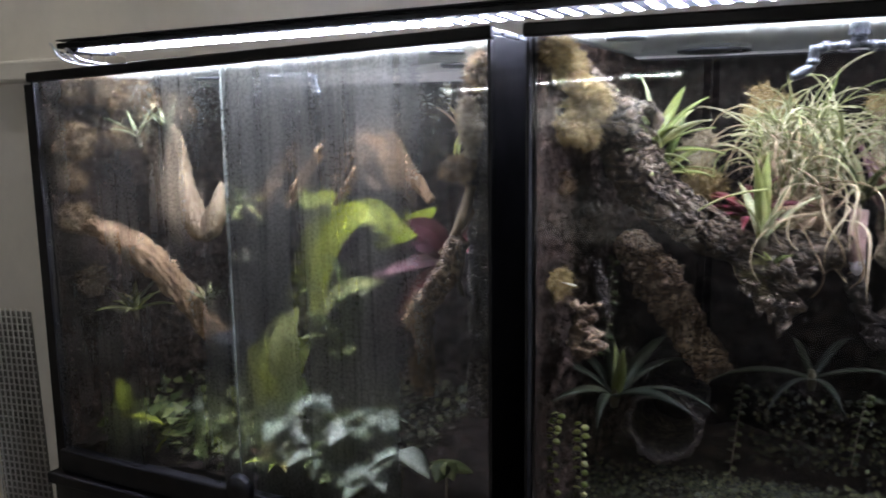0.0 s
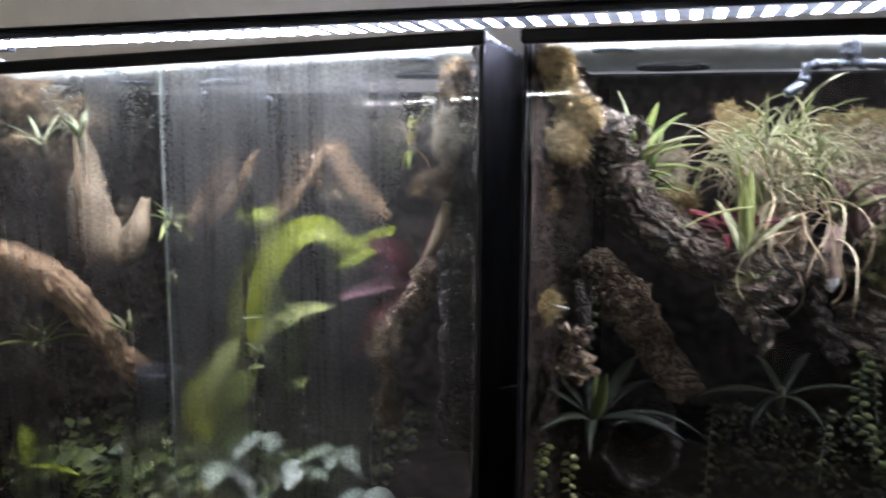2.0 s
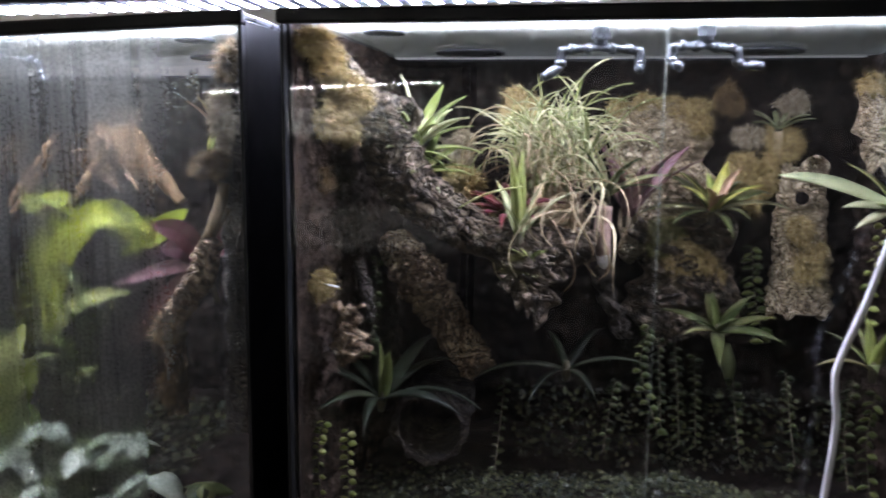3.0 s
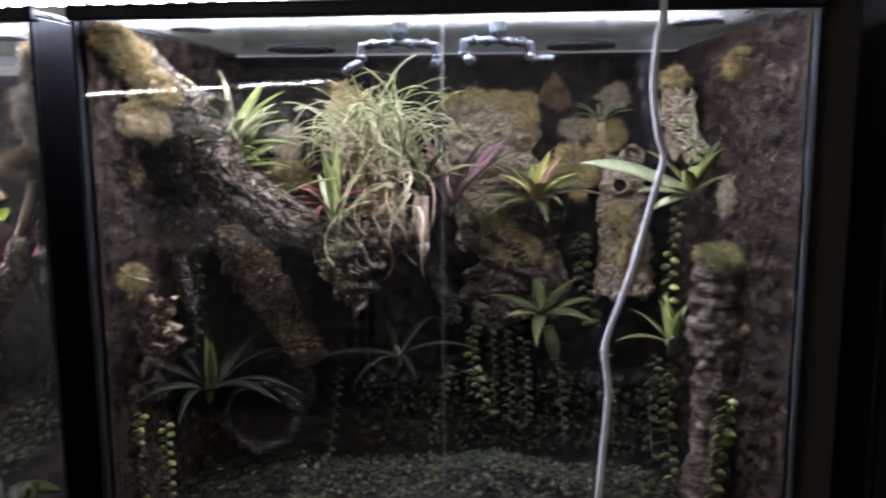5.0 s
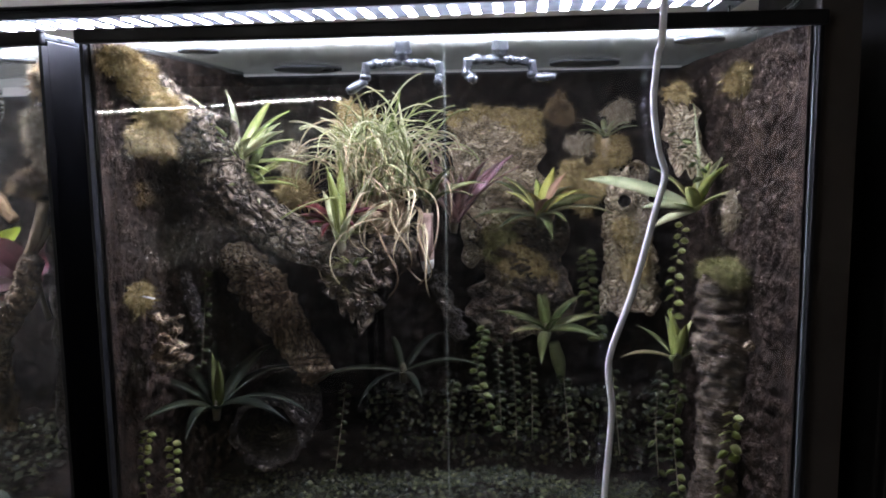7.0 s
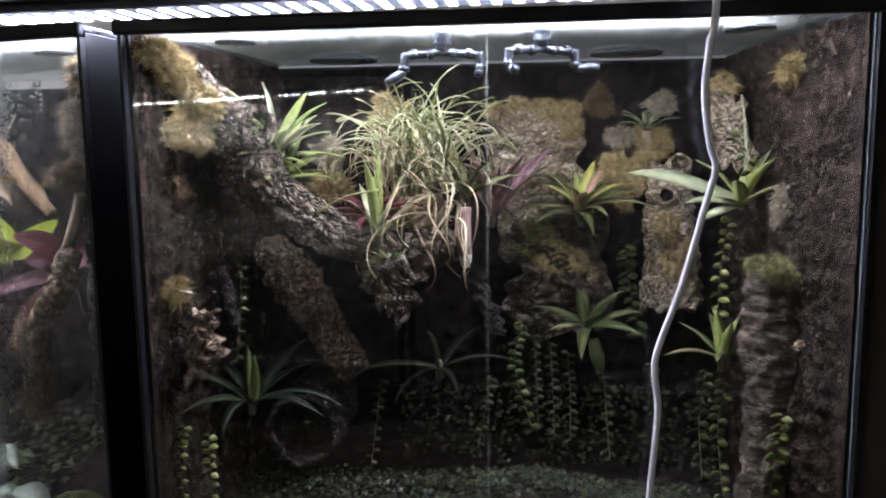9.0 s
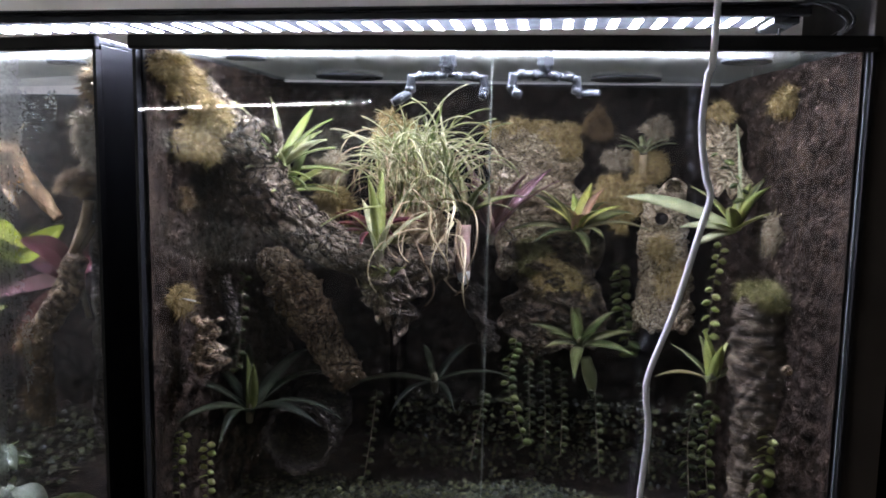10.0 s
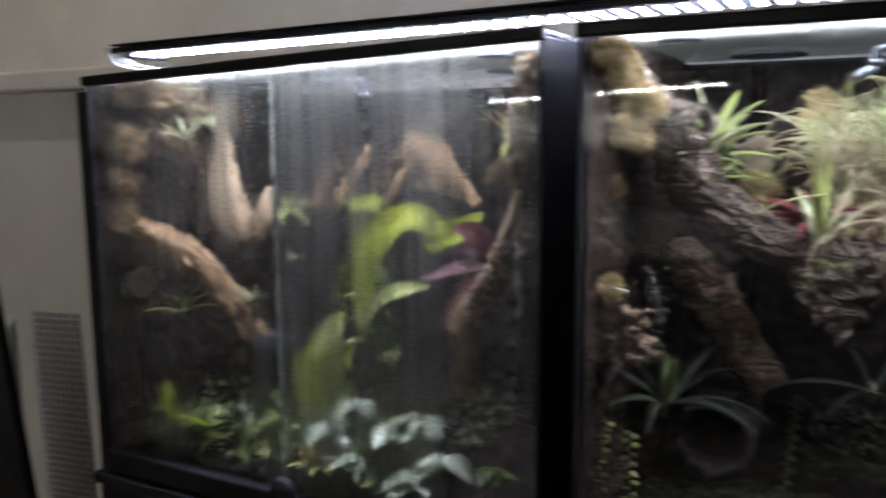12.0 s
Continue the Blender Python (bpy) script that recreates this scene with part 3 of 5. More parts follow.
# black sheet as the shade beside the terrarium; black cupboard on the far side
b = thing("shade_sheet", "tall black sheet standing in for the shade on the wall", "board", (-1.94, 0.70, 0.0))
part("panel", box_bm((-0.05, -0.015, 0.0), (0.14, 0.015, 1.60), 0.003), BLACK_PANEL, b)
c = thing("cupboard", "tall black lacquered cupboard beside the terrarium", "cupboard", (1.12, 0.02, 0.0))
part("body", box_bm((0.0, 0.022, 0.0), (0.9, 0.7, 2.1), 0.004), CABINET, c)
for k in range(2):
    d = part("door", box_bm((0.004 + 0.45 * k, 0.0, 0.02), (0.446 + 0.45 * k, 0.02, 2.09), 0.003), CABINET, c)
    part("handle", tube_bm([(0.40 + 0.1 * k, -0.02, 1.0), (0.40 + 0.1 * k, -0.02, 1.12)], [0.005, 0.005], 8, 4), STEEL, d)
s = thing("side_board", "narrow dark brown wooden board between terrarium and cupboard", "board", (1.014, 0.03, 0.0))
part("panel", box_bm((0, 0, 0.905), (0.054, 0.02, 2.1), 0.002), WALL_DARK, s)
part("foot", box_bm((0, 0, 0), (0.054, 0.02, 0.9), 0.002), BLACK, s, "black lower part")

# wire grid panels in the corner
for k, (x, y, turn, w) in enumerate(((-1.70, 0.29, 6, 0.18), (-1.80, 0.27, -38, 0.14))):
    g = thing("wire_grid", "grey plastic-coated square wire grid panel standing upright", "wire grid", (x, y, 0.0), (0, -2, turn), "wire grid panels")
    top = 0.96 - 0.03 * k
    part("backing", box_bm((0.002, 0.006, 0.0), (w - 0.002, 0.010, top - 0.004), 0.0), GRID_BACK, g, "grey backing sheet")
    z = 0.2
    while z <= top:
        part("wire", tube_bm([(0, 0, z), (w, 0, z)], [0.0025] * 2, 6, 1), WIRE, g, smooth=True)
        z += 0.0195
    n = int(w / 0.0195)
    for i in range(n + 1):
        part("wire", tube_bm([(0.004 + i * (w - 0.008) / n, -0.004, 0.0), (0.004 + i * (w - 0.008) / n, -0.004, top + 0.006)], [0.0025] * 2, 6, 1), WIRE, g, smooth=True)
# leaning perforated upright with bolts
p = thing("rack_upright", "black leaning steel upright with bright bolts", "upright", (-1.30, -0.02, 0.0), (0, -9.4, 0))
part("strip", box_bm((-0.16, -0.012, 0.0), (0.08, 0.012, 1.32), 0.003), BLACK, p)
for k in range(9):
    part("bolt", tube_bm([(-0.02, -0.010, 0.30 + 0.097 * k), (-0.02, -0.020, 0.30 + 0.097 * k)], [0.012, 0.010], 10, 2), STEEL, p, "bright steel bolt head", True)

# ---------------------------------------------------------------- the two terrariums
DEPTH = 0.66
TOP = 1.608


def show_face(pane, way):
    """Only the pane's face towards the viewer is glossy; the others are clear."""
    pane.data.materials.append(INNER)
    for f in pane.data.polygons:
        f.material_index = 0 if f.normal.dot(Vector(way)) > 0.9 else 1


def terrarium(x0, x1, z0, lean, glass, label, door_x):
    t = thing("terrarium", label, "terrarium", (0, 0, 0), group="terrariums side by side")
    part("top_rail", box_bm((x0 - 0.004, -0.012, 1.588), (x1 + 0.004, 0.004, TOP), 0.004, lean, x1), BLACK, t, "black plastic profile")
    part("bottom_rail", box_bm((x0, -0.014, z0 - 0.05), (x1, 0.014, z0), 0.004), BLACK, t, "black plastic profile")
    for xa, xb in ((x0, x0 + 0.008), (x1 - 0.008, x1)):
        part("side_panel", box_bm((xa, 0.012, z0 - 0.05), (xb, DEPTH, 1.596 + lean * (xa - x1)), 0.001), BLACK_PANEL, t, "black side pane")
        part("side_rim", box_bm((xa - 0.001, 0.005, 1.5962), (xb + 0.001, DEPTH, 1.605), 0.002, lean, x1), RIM, t, "dark glossy edge strip")
    part("post", box_bm((x0, -0.003, z0), (x0 + 0.005, 0.0118, 1.588 + lean * (x0 - x1))), BLACK, t)
    part("post", box_bm((x1 - 0.005, -0.003, z0), (x1, 0.0118, 1.588)), BLACK, t)
    part("back_panel", box_bm((x0 + 0.009, DEPTH - 0.008, z0 - 0.05), (x1 - 0.009, DEPTH, 1.595 + min(0, lean * (x0 - x1)))), BLACK_PANEL, t)
    part("bottom_pane", box_bm((x0 + 0.009, 0.015, z0 - 0.05), (x1 - 0.009, DEPTH - 0.009, z0 - 0.042)), BLACK_PANEL, t)
    top = part("top_pane", box_bm((x0 + 0.009, 0.0125, 1.598), (x1 - 0.009, DEPTH, 1.603), 0.0, lean, x1), GLASS_TOP, t, "dusty glass lid")
    top.visible_shadow = False
    show_face(top, (0, 0, -1))
    for k, (xa, xb, y) in enumerate(((x0 + 0.0062, door_x, 0.0), (door_x - 0.006, x1 - 0.0062, 0.0062))):
        d = part("door", box_bm((xa, y, z0 + 0.001), (xb, y + 0.004, 1.586), 0.0, lean, x1), glass[k], t, "sliding glass door")
        d.visible_shadow = False
        show_face(d, (0, -1, 0))
        if k == 0:
            part("edge", box_bm((xb - 0.0010, y - 0.0004, z0 + 0.002), (xb + 0.0010, y + 0.0044, 1.588 + lean * (xb - x1))), EDGE_CLEAR, d, "ground glass edge")
        else:
            part("edge", box_bm((xb - 0.0014, y - 0.0004, z0 + 0.002), (xb + 0.0014, y + 0.0044, 1.588 + lean * (xb - x1))), EDGE, d, "ground glass edge")
    return t


LEAN = 0.033
terrarium(0.0, 1.008, 0.775, 0.0, (GLASS, GLASS), "tall glass terrarium in black frame, planted with bromeliads", 0.516)
left_tank = terrarium(-1.064, -0.056, 0.775, LEAN, (GLASS_MIST, GLASS_FOG), "tall glass terrarium in black frame with fogged doors", -0.577)
part("door_knob", tube_bm([(-0.565, -0.014, 0.784), (-0.565, -0.028, 0.784)], [0.03, 0.026], 20, 4), BLACK, left_tank, "black door lock", True)

st = thing("stand", "black cabinet stand under both terrariums", "stand", (0, 0, 0))
part("top_board", box_bm((-1.09, -0.03, 0.70), (1.03, 0.68, 0.724), 0.003), BLACK, st)
for k in range(4):
    part("front", box_bm((-1.08 + 0.528 * k, -0.02, 0.06), (-0.556 + 0.528 * k, 0.0, 0.698), 0.003), BLACK, st)
part("body", box_bm((-1.08, 0.002, 0.0), (1.02, 0.67, 0.699)), BLACK, st)


def vent(x, y, z, r):
    v = thing("air_vent", "round dark plastic air vent let into the glass lid", "vent", (x, y, z), group="air vents")
    part("ring", tube_bm([(r * 0.86 * math.cos(a), r * 0.86 * math.sin(a), 0) for a in (i * math.pi / 12 for i in range(25))], [0.0028] * 25, 8, 48, cap=False), VENT_MAT, v, "", True)
    part("inner_ring", tube_bm([(r * 0.66 * math.cos(a), r * 0.66 * math.sin(a), -0.001) for a in (i * math.pi / 12 for i in range(25))], [0.0016] * 25, 8, 48, cap=False), VENT_MESH, v, "pale inner ring", True)
    bm = bmesh.new()
    bmesh.ops.create_cone(bm, cap_ends=True, segments=32, radius1=r * 0.84, radius2=r * 0.84, depth=0.003)
    part("gauze", bm, RIM, v)
    return v


for x, y, r in ((0.108, 0.16, 0.034), (0.195, 0.50, 0.075), (0.888, 0.175, 0.04), (0.74, 0.50, 0.075)):
    vent(x, y, 1.594, r)
for x, y, r in ((-0.214, 0.18, 0.034), (-0.3, 0.48, 0.075), (-0.85, 0.3, 0.05)):
    vent(x, y, 1.593 + LEAN * (x + 0.056), r)


def led_bar(name, label, x0, x1, y0, y1, z, material, pitch, lean=0.0, long=0.009, share=0.74, tall=0.002):
    t = thing(name, label, "led bar", (x0, y0, z), (0, -math.degrees(lean), 0))
    L, W = x1 - x0, y1 - y0
    part("housing", box_bm((0, 0.008, 0.006), (L, W, 0.02), 0.003), ALU, t, "aluminium housing")
    part("front_lip", box_bm((-0.012, -0.004, 0.0045), (L + 0.012, 0.0078, 0.0165), 0.003), BLACK, t, "black front lip")
    part("circuit_board", box_bm((0.036, 0.010, 0.0053), (L - 0.036, W - 0.002, 0.0059)), BOARD, t, "white circuit board")
    part("cover", box_bm((-0.012, -0.004, 0.0204), (L + 0.012, W + 0.004, 0.0235), 0.001), BLACK, t, "black top cover")
    for xe in (0.0, L - 0.035):
        e = part("end_cap", box_bm((xe, 0.009, -0.004), (xe + 0.035, W, 0.0055), 0.002), FITTING, t, "dark grey end cap")
        part("leg", tube_bm([(xe + 0.02, W * 0.5, -0.003), (xe + 0.02, W * 0.5, -(z - 1.604))], [0.002, 0.002], 8, 2), BLACK, e)
    n = int((L - 0.1) / pitch)
    # Glowing strips drawn long to take in the reflections in the housing.
    led = to_mesh(box_bm((-long, 0, -tall), (long, W * share, 0.0), 0.0005), material, False)
    for i in range(n + 1):
        o = new("diode_strip", led)
        o.parent = t
        o.matrix_basis = pose(0.05 + i * (L - 0.1) / n, 0.022, 0.0052)
    return t


led_bar("led_bar", "long led bar with aluminium housing resting on the terrariums", -1.035, 0.93, 0.055, 0.165, 1.6195, LED, 0.0325, 0.0092, 0.0060, 0.74, 0.0006)


# rain nozzles under the lid
def nozzle(x, y, z, turn, spread, drop, heads):
    t = thing("rain_nozzle", "dark grey plastic rain nozzle with two elbow heads", "nozzle", (x, y, z), (0, 0, turn), "rain nozzles")
    part("inlet", tube_bm([(0, 0, 0.02), (0, 0, 0.004), (0, 0, -0.014)], [0.013, 0.0125, 0.009], 12, 8), FITTING, t, "", True)
    part("nut", tube_bm([(0, 0, 0.004), (0, 0, -0.004)], [0.0145, 0.0145], 6, 1), FITTING, t)
    for sgn, (dx, dy, dz) in zip((-1, 1), heads):
        a = part("arm", tube_bm([(0, 0, -0.016), (sgn * spread * 0.5, 0, -0.018), (sgn * spread, 0, -0.021)], [0.0062] * 3, 12, 10), FITTING, t, "", True)
        for f in (0.32, 0.75):
            part("collar", tube_bm([(sgn * spread * (f - 0.09), 0, -0.0172), (sgn * spread * (f + 0.09), 0, -0.019)], [0.0082] * 2, 12, 2), FITTING, a, "", True)
        e = part("elbow", tube_bm([(sgn * spread, 0, -0.017), (sgn * (spread + 0.003), 0, -0.024 - drop * 0.5), (sgn * (spread + 0.003), 0, -0.022 - drop)], [0.0078, 0.0068, 0.0068], 12, 10), FITTING, t, "", True)
        part("collar", tube_bm([(sgn * (spread + 0.003), 0, -0.024 - drop * 0.5), (sgn * (spread + 0.003), 0, -0.024 - drop * 0.85)], [0.0086] * 2, 12, 2), FITTING, e, "", True)
        s0 = Vector((sgn * (spread + 0.003), 0, -0.022 - drop))
        s1 = s0 + Vector((dx, dy, dz))
        part("spray_head", tube_bm([s0, s0.lerp(s1, 0.6), s1], [0.0062, 0.0078, 0.0058], 12, 8), FITTING, t, "", True)
    return t


nozzle(0.436, 0.155, 1.585, 4, 0.055, 0.022, ((-0.026, -0.012, -0.017), (-0.004, -0.016, -0.006)))
nozzle(0.587, 0.165, 1.588, 24, 0.052, 0.022, ((0.008, -0.016, -0.006), (0.03, -0.02, 0.0)))
nozzle(-0.533, 0.15, 1.572, 6, 0.05, 0.022, ((-0.02, -0.012, -0.012), (0.02, -0.014, -0.008)))

# grey hose hanging before the glass
cable = solo("hose", tube_bm([(0.797, -0.055, 2.15), (0.797, -0.055, 1.63), (0.792, -0.045, 1.55), (0.789, -0.04, 1.49), (0.797, -0.04, 1.43), (0.805, -0.04, 1.40), (0.796, -0.04, 1.36), (0.768, -0.04, 1.25), (0.74, -0.04, 1.165), (0.737, -0.04, 1.13), (0.742, -0.04, 1.08), (0.735, -0.04, 0.98), (0.728, -0.042, 0.86), (0.72, -0.045, 0.71)], [0.0045] * 14, 10, 120), GREY_TUBE, "thin grey rubber hose hanging before the glass", "hose")

for pts, lab in (([(-1.045, 0.10, 1.60), (-1.05, 0.05, 1.625), (-1.035, 0.03, 1.632), (-1.03, 0.06, 1.60), (-1.028, 0.2, 1.592)], "thin pale cable loop on the terrarium's lid"), ([(-1.02, 0.10, 1.60), (-1.024, 0.06, 1.62), (-1.01, 0.05, 1.622), (-1.0, 0.08, 1.60), (-1.0, 0.2, 1.595)], "thin pale cable loop on the terrarium's lid"), ([(0.90, 0.12, 1.655), (0.95, 0.09, 1.668), (0.99, 0.07, 1.655), (1.0, 0.08, 1.63), (1.0, 0.3, 1.62)], "black power cable of the led bar"), ([(0.90, 0.10, 1.65), (0.94, 0.06, 1.66), (0.975, 0.05, 1.645), (0.985, 0.06, 1.625), (0.985, 0.3, 1.62)], "black power cable of the led bar")):
    solo("cable", tube_bm(pts, [0.0022] * 5, 8, 40), ALU if "pale" in lab else FITTING, lab, "cable")
solo("pin", tube_bm([(0.034, 0.06, 1.216), (0.064, 0.05, 1.214)], [0.0011, 0.0011], 6, 2), WIRE, "small white pin in the soil wall", "pin")

# ---------------------------------------------------------------- soil linings
def soil(name, label, bm, material):
    return solo(name, bm, material, label, "soil", "structure")


def lining(x0, x1, zf, lean, dark):
    m = SOIL_SHADED if dark else SOIL
    soil("soil_back", "brown crumbly soil lining on the back, darkened for shade", soil_bm((x0, 0.625, zf), (1, 0, 0), (0, 0, 1), (0, -1, 0), x1 - x0, 1.588 - zf + min(0, lean), 0.009, 0.016), SOIL_SHADED)
    soil("soil_side", "brown crumbly soil lining on the side", soil_bm((x0 + 0.004, 0.0125, zf), (0, 1, 0), (0, 0, 1), (1, 0, 0), 0.62, 1.592 - zf + min(0, lean), 0.0045, 0.0125, 10.0, lambda u, v: 0.014 * min(1, u * 5), -1), m)
    soil("soil_side", "brown crumbly soil lining on the side", soil_bm((x1 - 0.004, 0.64, zf), (0, -1, 0), (0, 0, 1), (-1, 0, 0), 0.6275, 1.592 - zf, 0.0045, 0.0125, 10.0, lambda u, v: 0.014 * min(1, (1 - u) * 5) + 0.03 * (1 - u) + 0.012 * math.sin(u * 5) * (1 - u), 1), m)


lining(0.008, 1.0, 0.73, 0, False)
lining(-1.056, -0.064, 0.73, -0.034, False)


def crumbs(name, label, place, count, material, size, seed):
    """Loose crumbs and fibres of soil stuck to a wall."""
    rnd = random.Random(seed)
    verts, faces = [], []
    for _ in range(count):
        p, nrm = place(rnd)
        s = size * rnd.uniform(0.4, 1.4)
        st = rnd.choice((1, 1, 1.3, 3.5))
        d = Vector((rnd.uniform(-1, 1), rnd.uniform(-1, 1), rnd.uniform(-1, 1))).normalized()
        e = d.orthogonal().normalized()
        g = d.cross(e)
        k = len(verts)
        for v in (d * st, e / st ** 0.5, g / st ** 0.5, -d * st, -e / st ** 0.5, -g / st ** 0.5):
            verts.append(p + v * s * rnd.uniform(0.6, 1.1) + nrm * s * 0.3)
        for f in ((0, 1, 2), (0, 2, 4), (0, 4, 5), (0, 5, 1), (3, 2, 1), (3, 4, 2), (3, 5, 4), (3, 1, 5)):
            faces.append(tuple(k + i for i in f))
    me = bpy.data.meshes.new("mesh")
    me.from_pydata(verts, [], faces)
    me.materials.append(material)
    return tagged(new(name, me), label, "soil", "", "stuff")


def on_wall(x, n, y0=0.03, y1=0.6, z0=0.85, z1=1.58):
    def place(r):
        y, z = r.uniform(y0, y1), r.uniform(z0, z1)
        w = x - (0.03 * (y - 0.02) / 0.62 if n < 0 else 0)
        return Vector((w + n * r.uniform(-0.004, 0.016), y, z)), Vector((n, 0, 0))
    return place


def on_back(x0, x1):
    def place(r):
        return Vector((r.uniform(x0, x1), 0.625 + r.uniform(-0.018, 0.004), r.uniform(0.85, 1.56))), Vector((0, -1, 0))
    return place


crumbs("soil_crumbs", "loose brown coco fibre crumbs on the side wall", on_wall(0.98, -1), 1500, SOIL, 0.0026, 1)
crumbs("soil_crumbs", "loose brown coco fibre crumbs on the side wall", on_wall(0.03, 1), 1200, SOIL, 0.0026, 2)
crumbs("soil_crumbs", "loose brown coco fibre crumbs on the side wall", on_wall(-1.03, 1), 1200, SOIL, 0.0026, 3)
crumbs("soil_crumbs", "loose soil crumbs on the back wall, darkened for shade", on_back(0.03, 0.97), 2500, SOIL_SHADED, 0.003, 4)


def ground_h(x, y):
    return 0.80 + 0.062 * math.exp(-((x - 0.58) / 0.27) ** 2 - ((y - 0.17) / 0.11) ** 2) + 0.025 * noise.noise(Vector((x * 6, y * 6, 1)))


def ground_l(x, y):
    return 0.785 + 0.10 * y + 0.03 * noise.noise(Vector((x * 6, y * 6, 4)))


def ground_bm(x0, x1, h):
    bm = bmesh.new()
    nx, ny = 90, 56
    g = [[bm.verts.new((x0 + (x1 - x0) * i / nx, 0.016 + 0.63 * j / ny, 0)) for i in range(nx + 1)] for j in range(ny + 1)]
    for row in g:
        for v in row:
            v.co.z = h(v.co.x, v.co.y) + 0.008 * noise.noise(v.co * 40)
    for j in range(ny):
        for i in range(nx):
            bm.faces.new((g[j][i], g[j][i + 1], g[j + 1][i + 1], g[j + 1][i]))
    return bm


solo("soil_bed", ground_bm(0.009, 0.999, ground_h), SOIL_SHADED, "dark soil bed of the terrarium, shade put into its colour", "soil", "structure")
solo("soil_bed", ground_bm(-1.055, -0.065, ground_l), SOIL_SHADED, "dark soil bed of the terrarium, shade put into its colour", "soil", "structure")


def on_ground(x0, x1, y0, y1, h, lift=0.02):
    def place(r):
        x, y = r.uniform(x0, x1), r.uniform(y0, y1)
        return Vector((x, y, h(x, y) + r.random() ** 2 * lift)), Vector((r.uniform(-0.3, 0.3), r.uniform(-0.7, 0.1), 1)).normalized()
    return place


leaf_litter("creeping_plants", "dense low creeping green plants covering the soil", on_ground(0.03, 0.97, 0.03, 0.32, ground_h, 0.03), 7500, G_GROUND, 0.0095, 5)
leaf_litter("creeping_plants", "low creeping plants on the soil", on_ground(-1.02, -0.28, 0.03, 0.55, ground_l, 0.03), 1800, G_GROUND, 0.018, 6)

# ---------------------------------------------------------------- wood in the right terrarium
lg = thing("cork_log", "thick dark cork oak branch leaning across the terrarium", "log", (0, 0, 0), group="wood in the terrarium")
part("trunk", tube_bm([(0.034, 0.15, 1.54), (0.066, 0.16, 1.492), (0.098, 0.17, 1.455), (0.114, 0.18, 1.41), (0.142, 0.195, 1.358), (0.198, 0.212, 1.309), (0.262, 0.235, 1.271), (0.345, 0.25, 1.256), (0.435, 0.268, 1.258)], [0.026, 0.034, 0.039, 0.042, 0.041, 0.037, 0.034, 0.034, 0.028], 72, 190, 0.07, 42, 1.0, True, 0, 0.36, None, 0.02), CORK, lg, "", True)
part("hollow_stub", tube_bm([(0.088, 0.166, 1.464), (0.118, 0.152, 1.464), (0.15, 0.135, 1.463)], [0.036, 0.035, 0.032], 40, 24, 0.2, 40, 1.0, False, 0.72, 0.25, None, 0.012), CORK, lg, "hollow broken end", True)
part("broken_flap", slab_bm((0.285, 0.225, 1.245), (0.39, 0.235, 1.24), (0.365, 0.225, 1.135), (0.315, 0.22, 1.175), 0.010, 0.02, 24, 30, 0.014, 36, 0.035), CORK, lg, "torn hanging bark", True)

solo("bark_plank", tube_bm([(0.065, 0.385, 1.245), (0.12, 0.37, 1.18), (0.18, 0.345, 1.10), (0.245, 0.32, 1.015)], [0.034, 0.044, 0.036, 0.03], 60, 110, 0.34, 52, 0.9, True, 0, 0.42, None, 0.02), CORK_TAN, "tan furrowed cork branch leaning behind the log", "log", "", True, "wood in the terrarium")
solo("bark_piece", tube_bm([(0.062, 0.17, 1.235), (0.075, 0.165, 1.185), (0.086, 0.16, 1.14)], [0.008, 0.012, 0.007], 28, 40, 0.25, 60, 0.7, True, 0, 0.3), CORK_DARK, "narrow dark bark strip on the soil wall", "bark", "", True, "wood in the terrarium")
solo("wood_stump", slab_bm((0.048, 0.085, 1.185), (0.092, 0.075, 1.18), (0.105, 0.07, 1.10), (0.052, 0.08, 1.105), 0.010, 0.018, 30, 44, 0.016, 60, 0.02), CORK_TAN, "broken light tan wood face on the side wall", "wood", "", True, "wood in the terrarium")
# Dark bark on this tube also stands for the shade inside it.
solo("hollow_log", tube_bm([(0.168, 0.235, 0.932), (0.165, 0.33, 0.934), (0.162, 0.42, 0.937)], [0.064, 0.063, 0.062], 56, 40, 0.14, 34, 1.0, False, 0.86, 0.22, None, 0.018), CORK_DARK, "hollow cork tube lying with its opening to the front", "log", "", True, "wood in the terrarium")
solo("cork_sheet", slab_bm((0.468, 0.605, 1.49), (0.645, 0.605, 1.495), (0.70, 0.585, 1.20), (0.50, 0.585, 1.20), 0.012, 0.05, 60, 90, 0.012, 30, 0.03, (0, -1, 0), 0.006), CORK_PALE, "large pale curved cork bark panel on the back", "bark", "", True, "wood in the terrarium")
solo("cork_sheet", slab_bm((0.515, 0.56, 1.29), (0.715, 0.555, 1.28), (0.725, 0.53, 1.075), (0.53, 0.53, 1.06), 0.014, 0.06, 60, 70, 0.018, 30, 0.04, (0, -1, 0), 0.008), CORK, "rough grey cork bark panel overgrown with moss", "bark", "", True, "wood in the terrarium")
ct = thing("cork_tube", "upright pale cork tube with round holes and yellow lichen", "log", (0, 0, 0), group="wood in the terrarium")
part("shell", tube_bm([(0.835, 0.56, 1.385), (0.833, 0.555, 1.29), (0.836, 0.55, 1.20), (0.836, 0.545, 1.10)], [0.036, 0.046, 0.05, 0.056], 56, 90, 0.2, 30, 0.8, False, 0.8, 0.3, None, 0.03), CORK_PALE, ct, "", True)
part("knot_hole", tube_bm([(0.822, 0.515, 1.325), (0.820, 0.498, 1.327)], [0.020, 0.018], 24, 6, 0.15, 60, 1.0, False, 0.68), CORK_PALE, ct, "round knot hole", True)
